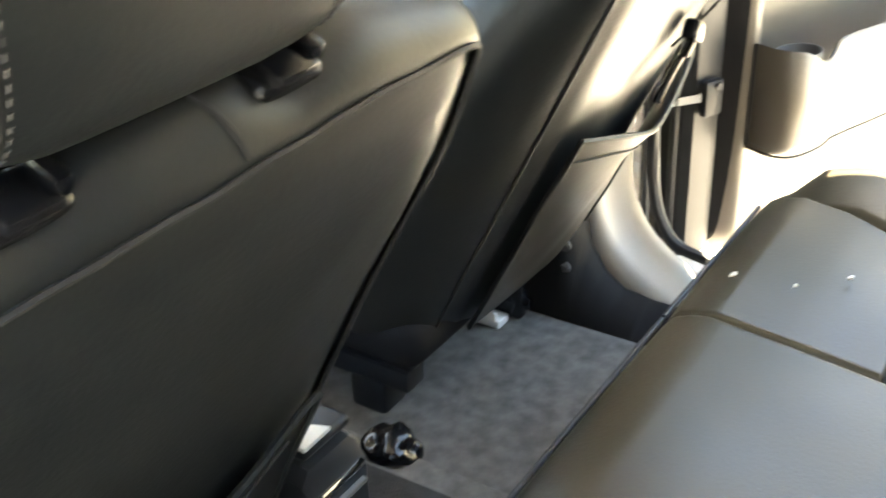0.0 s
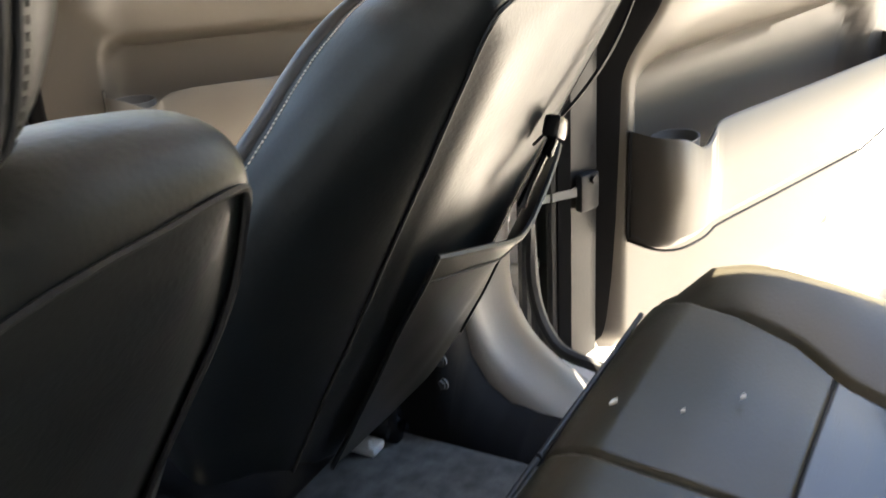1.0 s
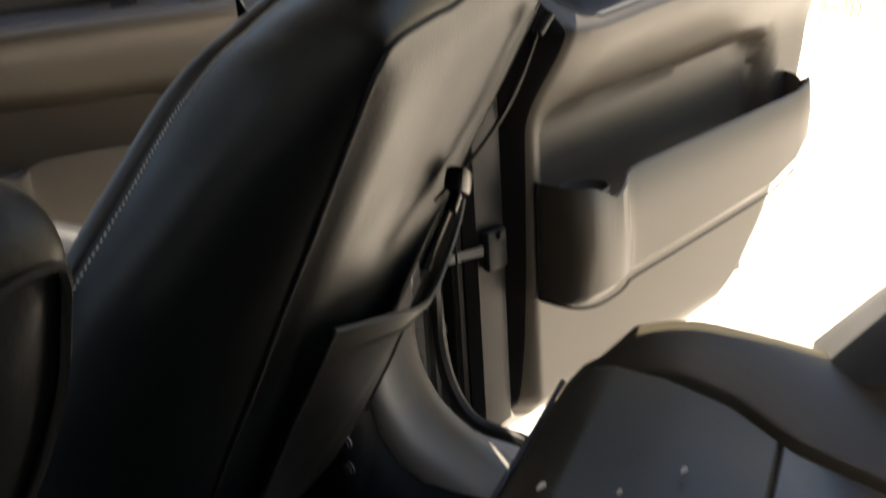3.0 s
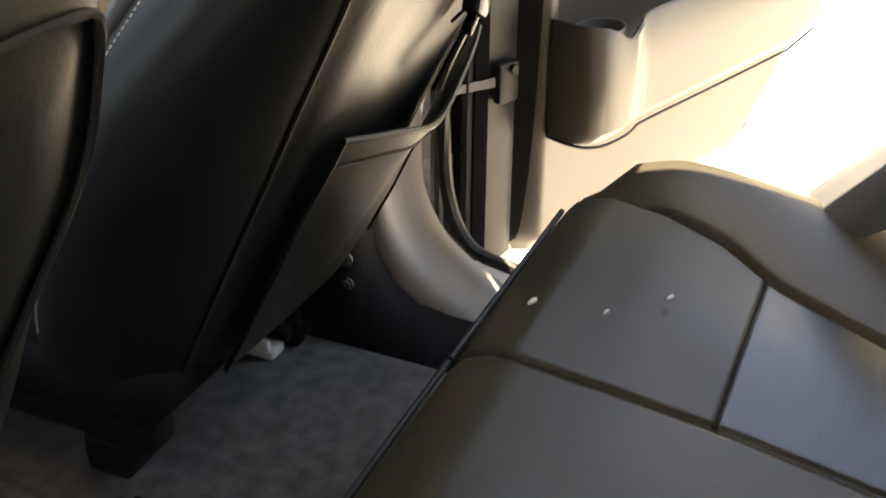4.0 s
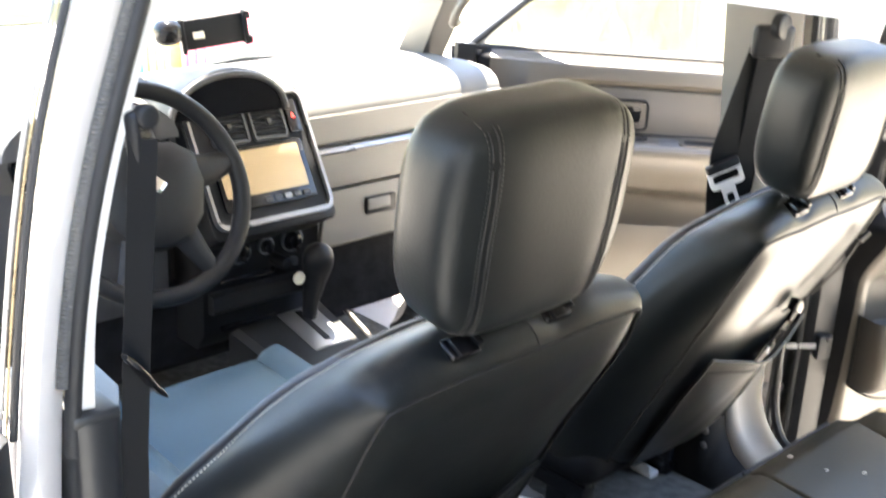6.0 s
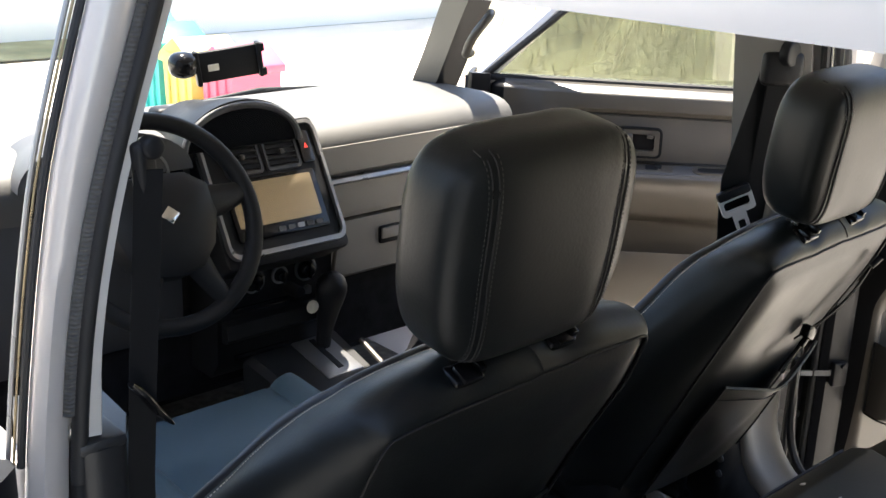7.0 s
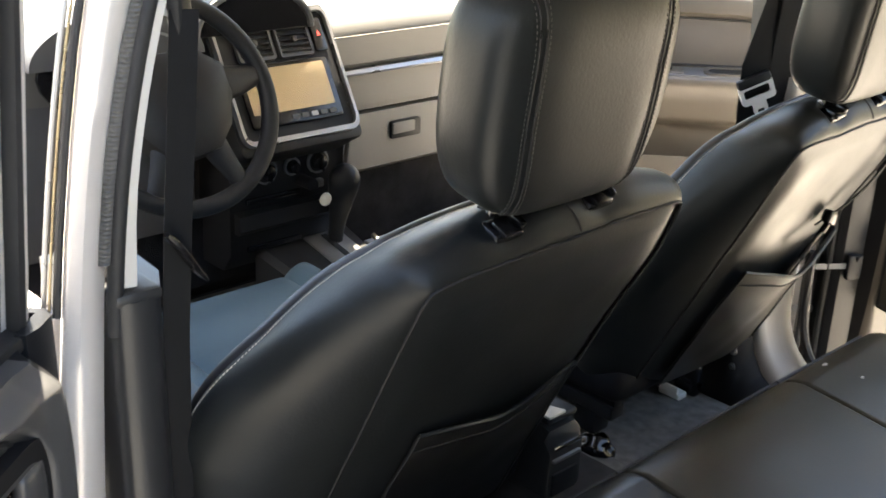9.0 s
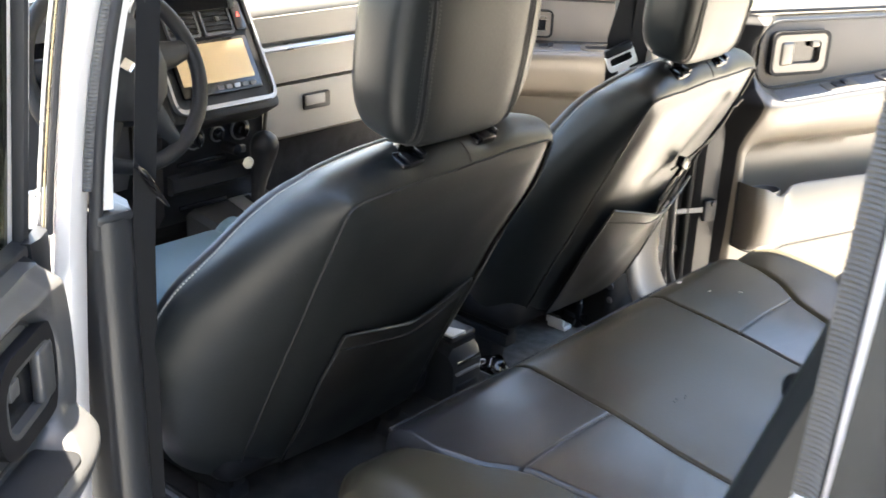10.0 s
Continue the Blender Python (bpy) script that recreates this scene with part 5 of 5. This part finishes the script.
part("stack_body", prism(rounded(-0.185, 1.135, 0.100, 1.352, 0.012), -0.10, -0.004, stack, 0.006), BLACK_PLASTIC, dash, "dark centre stack housing")
part("bezel", frame_ring(rounded(-0.178, 1.148, 0.092, 1.345, 0.020), rounded(-0.172, 1.1555, 0.085, 1.3395, 0.015), -0.006, 0.010, stack), SILVER, dash, "satin silver surround")
part("stack_face", prism(rounded(-0.1735, 1.154, 0.0865, 1.341, 0.015), -0.006, 0.000, stack), BLACK_PLASTIC, dash, "black plastic face")
for x0, x1 in ((-0.135, -0.052), (-0.042, 0.037)):
    vent = part("vent", frame_ring(rounded(x0, 1.272, x1, 1.326, 0.006), rounded(x0 + 0.005, 1.277, x1 - 0.005, 1.321, 0.004), 0.0, 0.008, stack), TRIM_DARK, dash, "slatted air vent")
    part("vent_well", prism(rounded(x0 + 0.004, 1.276, x1 - 0.004, 1.322, 0.004), 0.000, 0.0015, stack), SEAM, vent)
    for k in range(5):
        z = 1.282 + 0.0085 * k
        part("slat", prism(rounded(x0 + 0.006, z - 0.0016, x1 - 0.006, z + 0.0016, 0.0008, 2), 0.001, 0.008, stack), BLACK_PLASTIC, vent)
    part("tab", prism(rounded((x0 + x1) / 2 - 0.005, 1.294, (x0 + x1) / 2 + 0.005, 1.303, 0.002, 2), 0.006, 0.013, stack, 0.001), TRIM, vent)
hazard = part("hazard_switch", prism(rounded(0.044, 1.276, 0.072, 1.328, 0.004), 0.0, 0.007, stack, 0.0015), BLACK_GLOSS, dash, "hazard light switch")
part("triangle", prism([(0.0535, 1.299), (0.0625, 1.299), (0.058, 1.308)], 0.006, 0.0085, stack), RED, hazard, "red triangle")
radio = part("head_unit", prism(rounded(-0.150, 1.172, 0.060, 1.266, 0.006), 0.0, 0.008, stack, 0.002), BLACK_GLOSS, dash, "black double-height head unit")
part("screen", prism(rounded(-0.142, 1.192, 0.046, 1.260, 0.003), 0.007, 0.0095, stack), SCREEN, radio, "blank screen with an amber reflection put into its colour")
for k in range(5):
    x = -0.06 + 0.022 * k
    part("button", prism(rounded(x, 1.178, x + 0.015, 1.185, 0.002, 2), 0.007, 0.0105, stack), SILVER if k == 2 else TRIM_DARK, radio)
lower = part("lower_console_face", joined(slab([(1.02, 0.86), (0.99, 0.90), (0.985, 1.10), (0.965, 1.135), (1.10, 1.14), (1.10, 0.86)], -0.16, 0.118, 8), slab([(0.975, 0.945), (0.965, 0.955), (0.968, 0.985), (0.99, 0.99), (0.99, 0.945)], -0.15, 0.10, 6)), BLACK_PLASTIC, dash, "black lower console face")
part("stack_edge", tube([(0.12, 0.955, 1.14), (0.121, 0.975, 1.09), (0.118, 0.985, 1.02), (0.112, 0.985, 0.92)], 0.005, 8), TRIM, lower, "grey edge strip")
for x, r in ((-0.079, 0.026), (-0.016, 0.019), (0.048, 0.026)):
    m = Matrix.Translation((x, 0.984, 1.064)) @ Matrix.Rotation(radians(90), 4, "X")
    dial = part("dial", turned(disc(r, 0.006, 28, ring=r - 0.004), m), SILVER, lower, "ringed heater dial")
    part("dial_face", turned(disc(r - 0.003, 0.004, 24), m), BLACK_PLASTIC, dial)
    part("knob", turned(joined(disc(r * 0.62, 0.020, 20, 0.004), box((-0.003, -r * 0.6, 0.018), (0.003, r * 0.6, 0.024), 0.001)), m), BLACK_GLOSS, dial)
for k in range(3):
    part("slot", box((-0.13, 0.972, 0.905 + 0.05 * k), (0.0, 0.980, 0.917 + 0.05 * k), 0.003), BLACK_GLOSS, lower)
part("lighter", joined(turned(disc(0.013, 0.045, 20, 0.003), Matrix.Translation((0.008, 0.985, 1.030)) @ Matrix.Rotation(radians(90), 4, "X"))), HANDLE_BLACK, lower, "dark socket")
tag = thing("socket_plug", "round cream-coloured plug in the console socket", "plug", (0.032, 0.95, 1.0))
part("plug", turned(joined(disc(0.014, 0.005, 24, 0.002), box((-0.0016, -0.008, 0.004), (0.0016, 0.008, 0.0065))), Matrix.Translation((0.008, 0.944, 1.030)) @ Matrix.Rotation(radians(90), 4, "X")), PALE_TAG, tag)

# pods on top of the dashboard
def pod(cx, cy, w, h, depth, z):
    rows = []
    for k, y in enumerate(span(0, depth, 7)):
        f = 1 - 0.35 * smooth(k / 6)
        rows.append([(cx + w * f * math.cos(a), cy + y, z + h * f * math.sin(a)) for a in span(0, math.pi, 22)])
    return loft(rows)


hood = part("instrument_hood", pod(-0.085, 0.995, 0.132, 0.092, 0.20, 1.338), BLACK_PLASTIC, dash, "dark arched display hood")
part("hood_face", loft([[(-0.085 + 0.118 * math.cos(a), 0.992 + d, 1.340 + 0.072 * math.sin(a)) for a in span(0, math.pi, 22)] for d in (0.0, 0.004)]), BLACK_GLOSS, hood, "dark display glass")
part("hood_brow", tube([(-0.085 + 0.128 * math.cos(a), 0.992, 1.338 + 0.082 * math.sin(a)) for a in span(0, math.pi, 26)], 0.007, 8), TRIM_DARK, hood)
cluster = part("cluster_hood", pod(-0.365, 0.985, 0.165, 0.085, 0.22, 1.315), TRIM_DARK, dash, "dark instrument cluster hood")
part("cluster_face", loft([[(-0.365 + 0.15 * math.cos(a), 0.99 + d, 1.30 + 0.085 * math.sin(a)) for a in span(0, 2 * math.pi, 25)[:-1]] for d in (0.0, 0.01)]), BLACK_GLOSS, cluster, "dark instrument faces")
for x in (-0.435, -0.30):
    part("dial_ring", turned(disc(0.052, 0.006, 28, ring=0.047), Matrix.Translation((x, 0.99, 1.31)) @ Matrix.Rotation(radians(90), 4, "X")), SILVER, cluster)
part("side_vent", pod(-0.62, 1.0, 0.055, 0.05, 0.10, 1.29), BLACK_PLASTIC, dash, "black side air vent")

dash.matrix_basis = Matrix.Translation((-0.022, 0.012, 0.032)) @ PLACE[dash]

# steering wheel
WHEEL = Matrix.Translation((-0.375, 0.84, 1.305)) @ Matrix.Rotation(radians(90 - 25), 4, "X")
wheel = thing("steering_wheel", "black four-spoke steering wheel with a plain diamond badge", "steering wheel", m=WHEEL)
ring_pts = [(0.178 * math.cos(2 * math.pi * k / 56), 0.178 * math.sin(2 * math.pi * k / 56), 0.0) for k in range(56)]
part("rim", tube(ring_pts, 0.0155, 14, loop=True), BLACK_PLASTIC, wheel, "grained black rim", local=True)
hub_plan = [(0.0, 0.070), (0.045, 0.066), (0.075, 0.045), (0.080, 0.0), (0.066, -0.045), (0.04, -0.075), (0.0, -0.082)]
hub_plan = hub_plan + [(-a, b) for a, b in reversed(hub_plan[1:-1])]
rings = []
for f, c in ((1.0, -0.02), (1.02, 0.0), (0.97, 0.022), (0.80, 0.034), (0.4, 0.040)):
    rings.append([(a * f * 1.25, b * f * 1.2, c) for a, b in hub_plan])
part("airbag_cover", loft(rings), BLACK_PLASTIC, wheel, "padded black hub", local=True)
for pts, r in (([(0.07, 0.02, 0.01), (0.12, 0.022, 0.006), (0.168, 0.03, 0.0)], [0.034, 0.027, 0.018]), ([(-0.07, 0.02, 0.01), (-0.12, 0.022, 0.006), (-0.168, 0.03, 0.0)], [0.034, 0.027, 0.018]), ([(0.035, -0.06, 0.008), (0.06, -0.11, 0.004), (0.085, -0.155, 0.0)], [0.030, 0.022, 0.015]), ([(-0.035, -0.06, 0.008), (-0.06, -0.11, 0.004), (-0.085, -0.155, 0.0)], [0.030, 0.022, 0.015])):
    part("spoke", tube(pts, r, 10, 0.5), BLACK_PLASTIC, wheel, local=True)
part("badge", prism([(0.0, -0.016), (0.018, 0.0), (0.0, 0.016), (-0.018, 0.0)], 0.038, 0.044, lambda a, b, c: (a, b + 0.006, c), 0.001), CHROME, wheel, "plain silver diamond", local=True)
part("column", tube([(0.0, 0.0, -0.02), (0.0, 0.02, -0.10), (0.0, 0.05, -0.22)], [0.045, 0.055, 0.06], 16), BLACK_PLASTIC, wheel, "black column shroud", local=True)
for side in (-1, 1):
    part("stalk", tube([(side * 0.04, 0.01, -0.06), (side * 0.11, 0.035, -0.06), (side * 0.155, 0.045, -0.055)], [0.007, 0.008, 0.010], 8), BLACK_PLASTIC, wheel, "black control stalk", local=True)

# centre console, gear lever
console = thing("centre_console", "dark centre console with a pale rear end between the front seats", "console", (0.02, 0.6, FLOOR))
con = []
for y, w, z in ((0.250, 0.040, 0.80), (0.262, 0.044, 0.822), (0.31, 0.046, 0.834), (0.48, 0.060, 0.842), (0.56, 0.085, 0.83), (0.70, 0.095, 0.86), (0.90, 0.11, 0.905), (1.02, 0.12, 0.93)):
    c = 0.006 - 0.018 * (1 - smooth((y - 0.31) / 0.2))
    con.append([(c - w, y, FLOOR), (c - w, y, z - 0.014), (c - w + 0.012, y, z), (c + w - 0.012, y, z), (c + w, y, z - 0.014), (c + w, y, FLOOR)])
part("body", loft(con), TRIM_DIM, console, "dark grey moulded console")
part("lid", box((-0.048, 0.262, 0.832), (0.026, 0.50, 0.846), 0.008, 3), BLACK_PLASTIC, console, "dark grey armrest lid")
part("lid_pad", prism([(-0.046, 0.262), (-0.004, 0.263), (-0.036, 0.345), (-0.046, 0.36)], 0.844, 0.850, lambda a, b, c: (a, b, c), 0.002), HEADLINER, console, "pale corner pad")
for k in range(2):
    part("vent_slot", box((-0.046, 0.244, 0.768 + 0.024 * k), (0.022, 0.256, 0.774 + 0.024 * k), 0.002), CHROME if k else SILVER, console, "bright slot edge")
part("ashtray", box((-0.044, 0.246, 0.69), (0.020, 0.256, 0.745), 0.004), BLACK_PLASTIC, console, "black rear ashtray")
gate = part("gate_plate", turned(box((-0.045, -0.075, 0), (0.045, 0.075, 0.006), 0.004), Matrix.Translation((0.040, 0.942, 0.912)) @ Matrix.Rotation(radians(13), 4, "X")), SILVER, console, "bright selector plate")
part("gate_slot", turned(box((-0.007, -0.055, 0.005), (0.007, 0.055, 0.008), 0.002), Matrix.Translation((0.040, 0.942, 0.912)) @ Matrix.Rotation(radians(13), 4, "X")), SEAM, gate)
part("side_strip", tube([(-0.085, 0.66, 0.84), (-0.092, 0.80, 0.875), (-0.10, 0.92, 0.90)], 0.008, 8), TRIM, console, "grey edge strip")
part("side_strip", tube([(0.128, 0.66, 0.83), (0.135, 0.80, 0.868), (0.14, 0.95, 0.92)], 0.006, 8), TRIM, console, "grey edge strip")
LX, LY, KZ = 0.060, 0.950, 1.068
lever = thing("gear_lever", "black leather-wrapped automatic gear lever on its selector plate", "gear lever", (0.03, 0.87, 0.92))
spine = curve([(LX - 0.006, LY + 0.022, 0.915), (LX - 0.004, LY + 0.016, 0.965), (LX - 0.002, LY + 0.006, 1.015), (LX - 0.003, LY - 0.006, 1.060), (LX - 0.012, LY - 0.020, 1.094)], 16)
part("stem", tube(spine[:8], [0.016, 0.016, 0.0165, 0.017, 0.0185, 0.0205, 0.0225, 0.0245], 20), BLACK_PLASTIC, lever, "tapered black leather stem")
part("knob", tube(spine[7:], [0.0245, 0.027, 0.0295, 0.0318, 0.033, 0.0325, 0.0295, 0.022, 0.008], 24), BLACK_PLASTIC, lever, "rounded black leather knob")
part("release", box((LX - 0.040, LY + 0.03, KZ - 0.026), (LX - 0.026, LY + 0.045, KZ - 0.008), 0.004), SILVER, lever, "small silver release button")

# ---- belts and loose things ----
belt = thing("seat_belt", "black driver's seat belt hanging down the centre pillar", "seat belt", (-0.69, 0.2, 1.3))
part("webbing", strap([(-0.702, 0.225, 1.575), (-0.710, 0.230, 1.45), (-0.716, 0.236, 1.35), (-0.724, 0.240, 1.22), (-0.730, 0.24, 1.05), (-0.734, 0.24, 0.80)], (0.027, -0.012, 0.0), 0.0022), WEBBING, belt)
part("guide", joined(turned(box((-0.016, -0.008, -0.045), (0.016, 0.010, 0.030), 0.008, 3), Matrix.Translation((-0.700, 0.237, 1.575)) @ Matrix.Rotation(radians(35), 4, "Z") @ Matrix.Rotation(radians(-6), 4, "Y")), turned(disc(0.013, 0.014, 20, 0.004), Matrix.Translation((-0.696, 0.233, 1.597)) @ Matrix.Rotation(radians(90), 4, "X"))), BLACK_PLASTIC, belt, "black guide loop")
part("tongue", tube(curve([(-0.738, 0.222, 1.344), (-0.722, 0.226, 1.325), (-0.704, 0.232, 1.298), (-0.682, 0.240, 1.272)], 10), [0.005, 0.007, 0.008, 0.008, 0.008, 0.008, 0.008, 0.007, 0.006, 0.003], 10, 0.6), BLACK_GLOSS, belt, "glossy black belt tongue")
belt2 = thing("seat_belt", "black passenger belt with a steel tongue on its pillar", "seat belt", (0.63, 0.33, 1.3))
part("webbing", strap([(0.622, 0.315, 1.56), (0.605, 0.335, 1.45), (0.585, 0.352, 1.34), (0.60, 0.36, 1.25), (0.63, 0.36, 1.05), (0.65, 0.36, 0.80)], (0.046, -0.034, 0.0), 0.0022), WEBBING, belt2)
part("webbing", strap([(0.625, 0.300, 1.56), (0.628, 0.315, 1.40), (0.632, 0.33, 1.2), (0.64, 0.34, 0.80)], (0.046, -0.034, 0.0), 0.0022), WEBBING, belt2)
part("guide", joined(turned(box((-0.040, -0.012, -0.030), (0.040, 0.012, 0.032), 0.012, 3), Matrix.Translation((0.622, 0.305, 1.555)) @ Matrix.Rotation(radians(-35), 4, "Z")), turned(disc(0.024, 0.018, 20, 0.004), Matrix.Translation((0.625, 0.302, 1.585)) @ Matrix.Rotation(radians(90), 4, "X"))), BLACK_PLASTIC, belt2, "black guide loop")
m = Matrix.Translation((0.588, 0.345, 1.292)) @ Matrix.Rotation(radians(-38), 4, "Z") @ Matrix.Rotation(radians(-24), 4, "Y")
part("tongue", turned(joined(frame_ring(rounded(-0.034, -0.020, 0.034, 0.022, 0.008), rounded(-0.026, -0.008, 0.026, 0.010, 0.005), -0.003, 0.003, lambda a, b, c: (a, c, b)), frame_ring(rounded(-0.016, -0.068, 0.012, -0.018, 0.004), rounded(-0.009, -0.055, 0.005, -0.034, 0.003), -0.0015, 0.0015, lambda a, b, c: (a, c, b))), m), STEEL_SUNLIT, belt2, "steel belt tongue coloured bright as if sunlit")
part("tongue_cover", turned(box((-0.034, -0.008, 0.014), (0.034, 0.008, 0.034), 0.006, 2), m), BLACK_PLASTIC, belt2)

mat = thing("floor_mat", "dark carpet mat on the floor behind the driver's seat", "floor mat", (-0.2, 0.1, FLOOR))
part("mat_carpet", sheet(lambda y, x: (x, y, FLOOR + 0.010 + 0.052 * smooth((x + 0.165) / 0.04) + 0.002 * noise.noise((x * 6, y * 6, 0.0))), span(-0.02, 0.60, 20), span(-0.55, 0.105, 40), (0, 0, -0.006)), MAT_GREY, mat)
part("bound_edge", tube([(0.106, y, FLOOR + 0.058) for y in span(-0.02, 0.60, 12)], 0.004, 6), RUBBER_GREY, mat, "grey bound edge")
wad = thing("plastic_wad", "crumpled glossy black plastic wad on the carpet by the console", "wad", (0.153, 0.312, FLOOR + 0.05))
lump = bmesh.new()
bmesh.ops.create_icosphere(lump, subdivisions=4, radius=0.033)
for v in lump.verts:
    v.co *= 1 + 0.34 * noise.noise(v.co * 42) + 0.10 * abs(noise.noise(v.co * 110))
    v.co.z *= 0.85
part("wad", turned(lump, Matrix.Translation((0.153, 0.312, FLOOR + 0.050))), BLACK_GLOSS, wad)

holder = thing("phone_holder", "empty black phone cradle stuck to the windscreen", "phone holder", (0.03, 1.3, 1.45))
m = Matrix.Translation((0.012, 1.25, 1.488)) @ Matrix.Rotation(radians(-8), 4, "Y") @ Matrix.Rotation(radians(-18), 4, "Z")
part("cradle", turned(joined(box((-0.068, -0.008, -0.032), (0.068, 0.008, 0.034), 0.005), box((-0.072, -0.018, -0.036), (-0.062, 0.006, 0.038), 0.003), box((0.062, -0.018, -0.036), (0.072, 0.006, 0.038), 0.003), box((0.066, -0.020, 0.018), (0.078, -0.006, 0.036), 0.003), box((0.066, -0.020, -0.034), (0.078, -0.006, -0.016), 0.003)), m), BLACK_PLASTIC, holder)
part("sticker", turned(box((-0.045, -0.0115, -0.008), (-0.022, -0.0075, 0.006), 0.001), m), PALE_TAG, holder, "small pale sticker")
part("ball_joint", turned(blob(0.030, 0.03, 0.028, 2.4, 18, 12), Matrix.Translation((-0.084, 1.27, 1.490))), BLACK_GLOSS, holder)
part("arm", tube([(-0.075, 1.29, 1.485), (-0.02, 1.36, 1.49), (0.0, 1.45, 1.46)], [0.012, 0.011, 0.02], 10), BLACK_PLASTIC, holder)
mirror = thing("column_clip", "small black clip on the dashboard by the pillar", "clip", (-0.14, 1.25, 1.34))
part("clip", box((-0.165, 1.235, 1.345), (-0.115, 1.285, 1.41), 0.012, 3), BLACK_PLASTIC, mirror)
grab = thing("grab_handle", "grey grab handle on the windscreen pillar", "grab handle", (0.66, 1.15, 1.52))
part("loop", tube(curve([(0.665, 1.19, 1.47), (0.625, 1.165, 1.475), (0.615, 1.13, 1.52), (0.63, 1.10, 1.565), (0.655, 1.115, 1.575)], 16), 0.011, 10), TRIM, grab)
wiper = thing("wiper", "dark windscreen wiper resting on the scuttle", "wiper", (0.35, 1.62, 1.31))
part("arm", tube([(0.10, 1.66, 1.315), (0.35, 1.66, 1.335), (0.62, 1.63, 1.325)], [0.006, 0.009, 0.006], 8), BLACK_PLASTIC, wiper)
part("spindle", turned(disc(0.02, 0.03, 16, 0.004), Matrix.Translation((0.62, 1.64, 1.30))), TRIM_DARK, wiper)


# ---- outside ----
def recycling_bin(label, mat, x, y, turn, top):
    m = Matrix.Translation((x, y, 0)) @ Matrix.Rotation(radians(turn), 4, "Z") @ Matrix.Scale(0.8, 4)
    b = thing("recycling_bin", label, "bin", m=m, group="recycling bins")
    part("body", loft([[(-w, -w, z), (w, -w, z), (w, w, z), (-w, w, z)] for w, z in ((0.19, 0.0), (0.2, 0.05), (0.22, top - 0.2), (0.23, top - 0.2))]), mat, b, local=True)
    part("lid", prism([(-0.25, top - 0.2), (0.25, top - 0.2), (0.25, top - 0.14), (0.02, top), (-0.02, top), (-0.25, top - 0.14)], -0.25, 0.25, lambda a, c, d: (a, d, c), 0.012), mat, b, "peaked lid", local=True)
    part("flap", box((-0.15, -0.262, top - 0.185), (0.15, -0.25, top - 0.11), 0.004), mat, b, local=True)
    for k in (-1, 0, 1):
        part("rib", box((k * 0.13 - 0.012, -0.236, 0.1), (k * 0.13 + 0.012, -0.205, top - 0.22), 0.005), mat, b, local=True)


recycling_bin("pink-red plastic recycling bin with a peaked lid", BIN_PINK, 2.42, 5.10, -90, 1.12)
recycling_bin("yellow plastic recycling bin with a peaked lid", BIN_YELLOW, 2.38, 5.52, -90, 1.12)
recycling_bin("teal plastic recycling bin with a peaked lid", BIN_TEAL, 2.38, 5.94, -90, 1.18)
recycling_bin("blue plastic recycling bin with a peaked lid", BIN_BLUE, 2.41, 6.36, -90, 1.22)


def shrub(x, y, z, r, seed):
    """A low bush: stems and many small leaves."""
    rng = random.Random(seed)
    b = thing("shrub", "low dark green shrub at the lawn's edge", "shrub", (x, y, z), "shrubs by the lawn")
    stems = [tube([(x, y, z), (x + r * 0.4 * math.cos(k), y + r * 0.4 * math.sin(k), z + r), (x + r * 0.7 * math.cos(k + 0.3), y + r * 0.7 * math.sin(k + 0.3), z + 1.6 * r)], [0.03, 0.02, 0.008], 6) for k in (0, 1.3, 2.6, 3.9, 5.2)]
    part("stems", joined(*stems), BARK, b)
    verts, faces = [], []
    for _ in range(900):
        a, t, q = rng.uniform(0, 6.28), rng.random() ** 0.5, rng.random()
        p = Vector((x + r * t * math.cos(a), y + r * t * math.sin(a), z + 0.15 * r + 1.7 * r * q * (1 - 0.4 * t)))
        u = Vector((rng.uniform(-1, 1), rng.uniform(-1, 1), rng.uniform(-0.6, 0.6))).normalized() * 0.07
        w = u.cross(Vector((rng.uniform(-1, 1), rng.uniform(-1, 1), 1))).normalized() * 0.03
        k = len(verts)
        verts += [p - u, p + w, p + u, p - w]
        faces.append((k, k + 1, k + 2, k + 3))
    leaves = bmesh.new()
    vs = [leaves.verts.new(v) for v in verts]
    for f in faces:
        leaves.faces.new([vs[i] for i in f])
    part("crown", leaves, LEAF, b)


for k, (x, y, r) in enumerate(((1.2, 15.0, 0.5), (2.4, 16.0, 0.6), (0.2, 16.5, 0.6), (-1.4, 15.5, 0.5))):
    shrub(x, y, 0.05 + 0.5 * (y - 10.5) / 40, r, k)
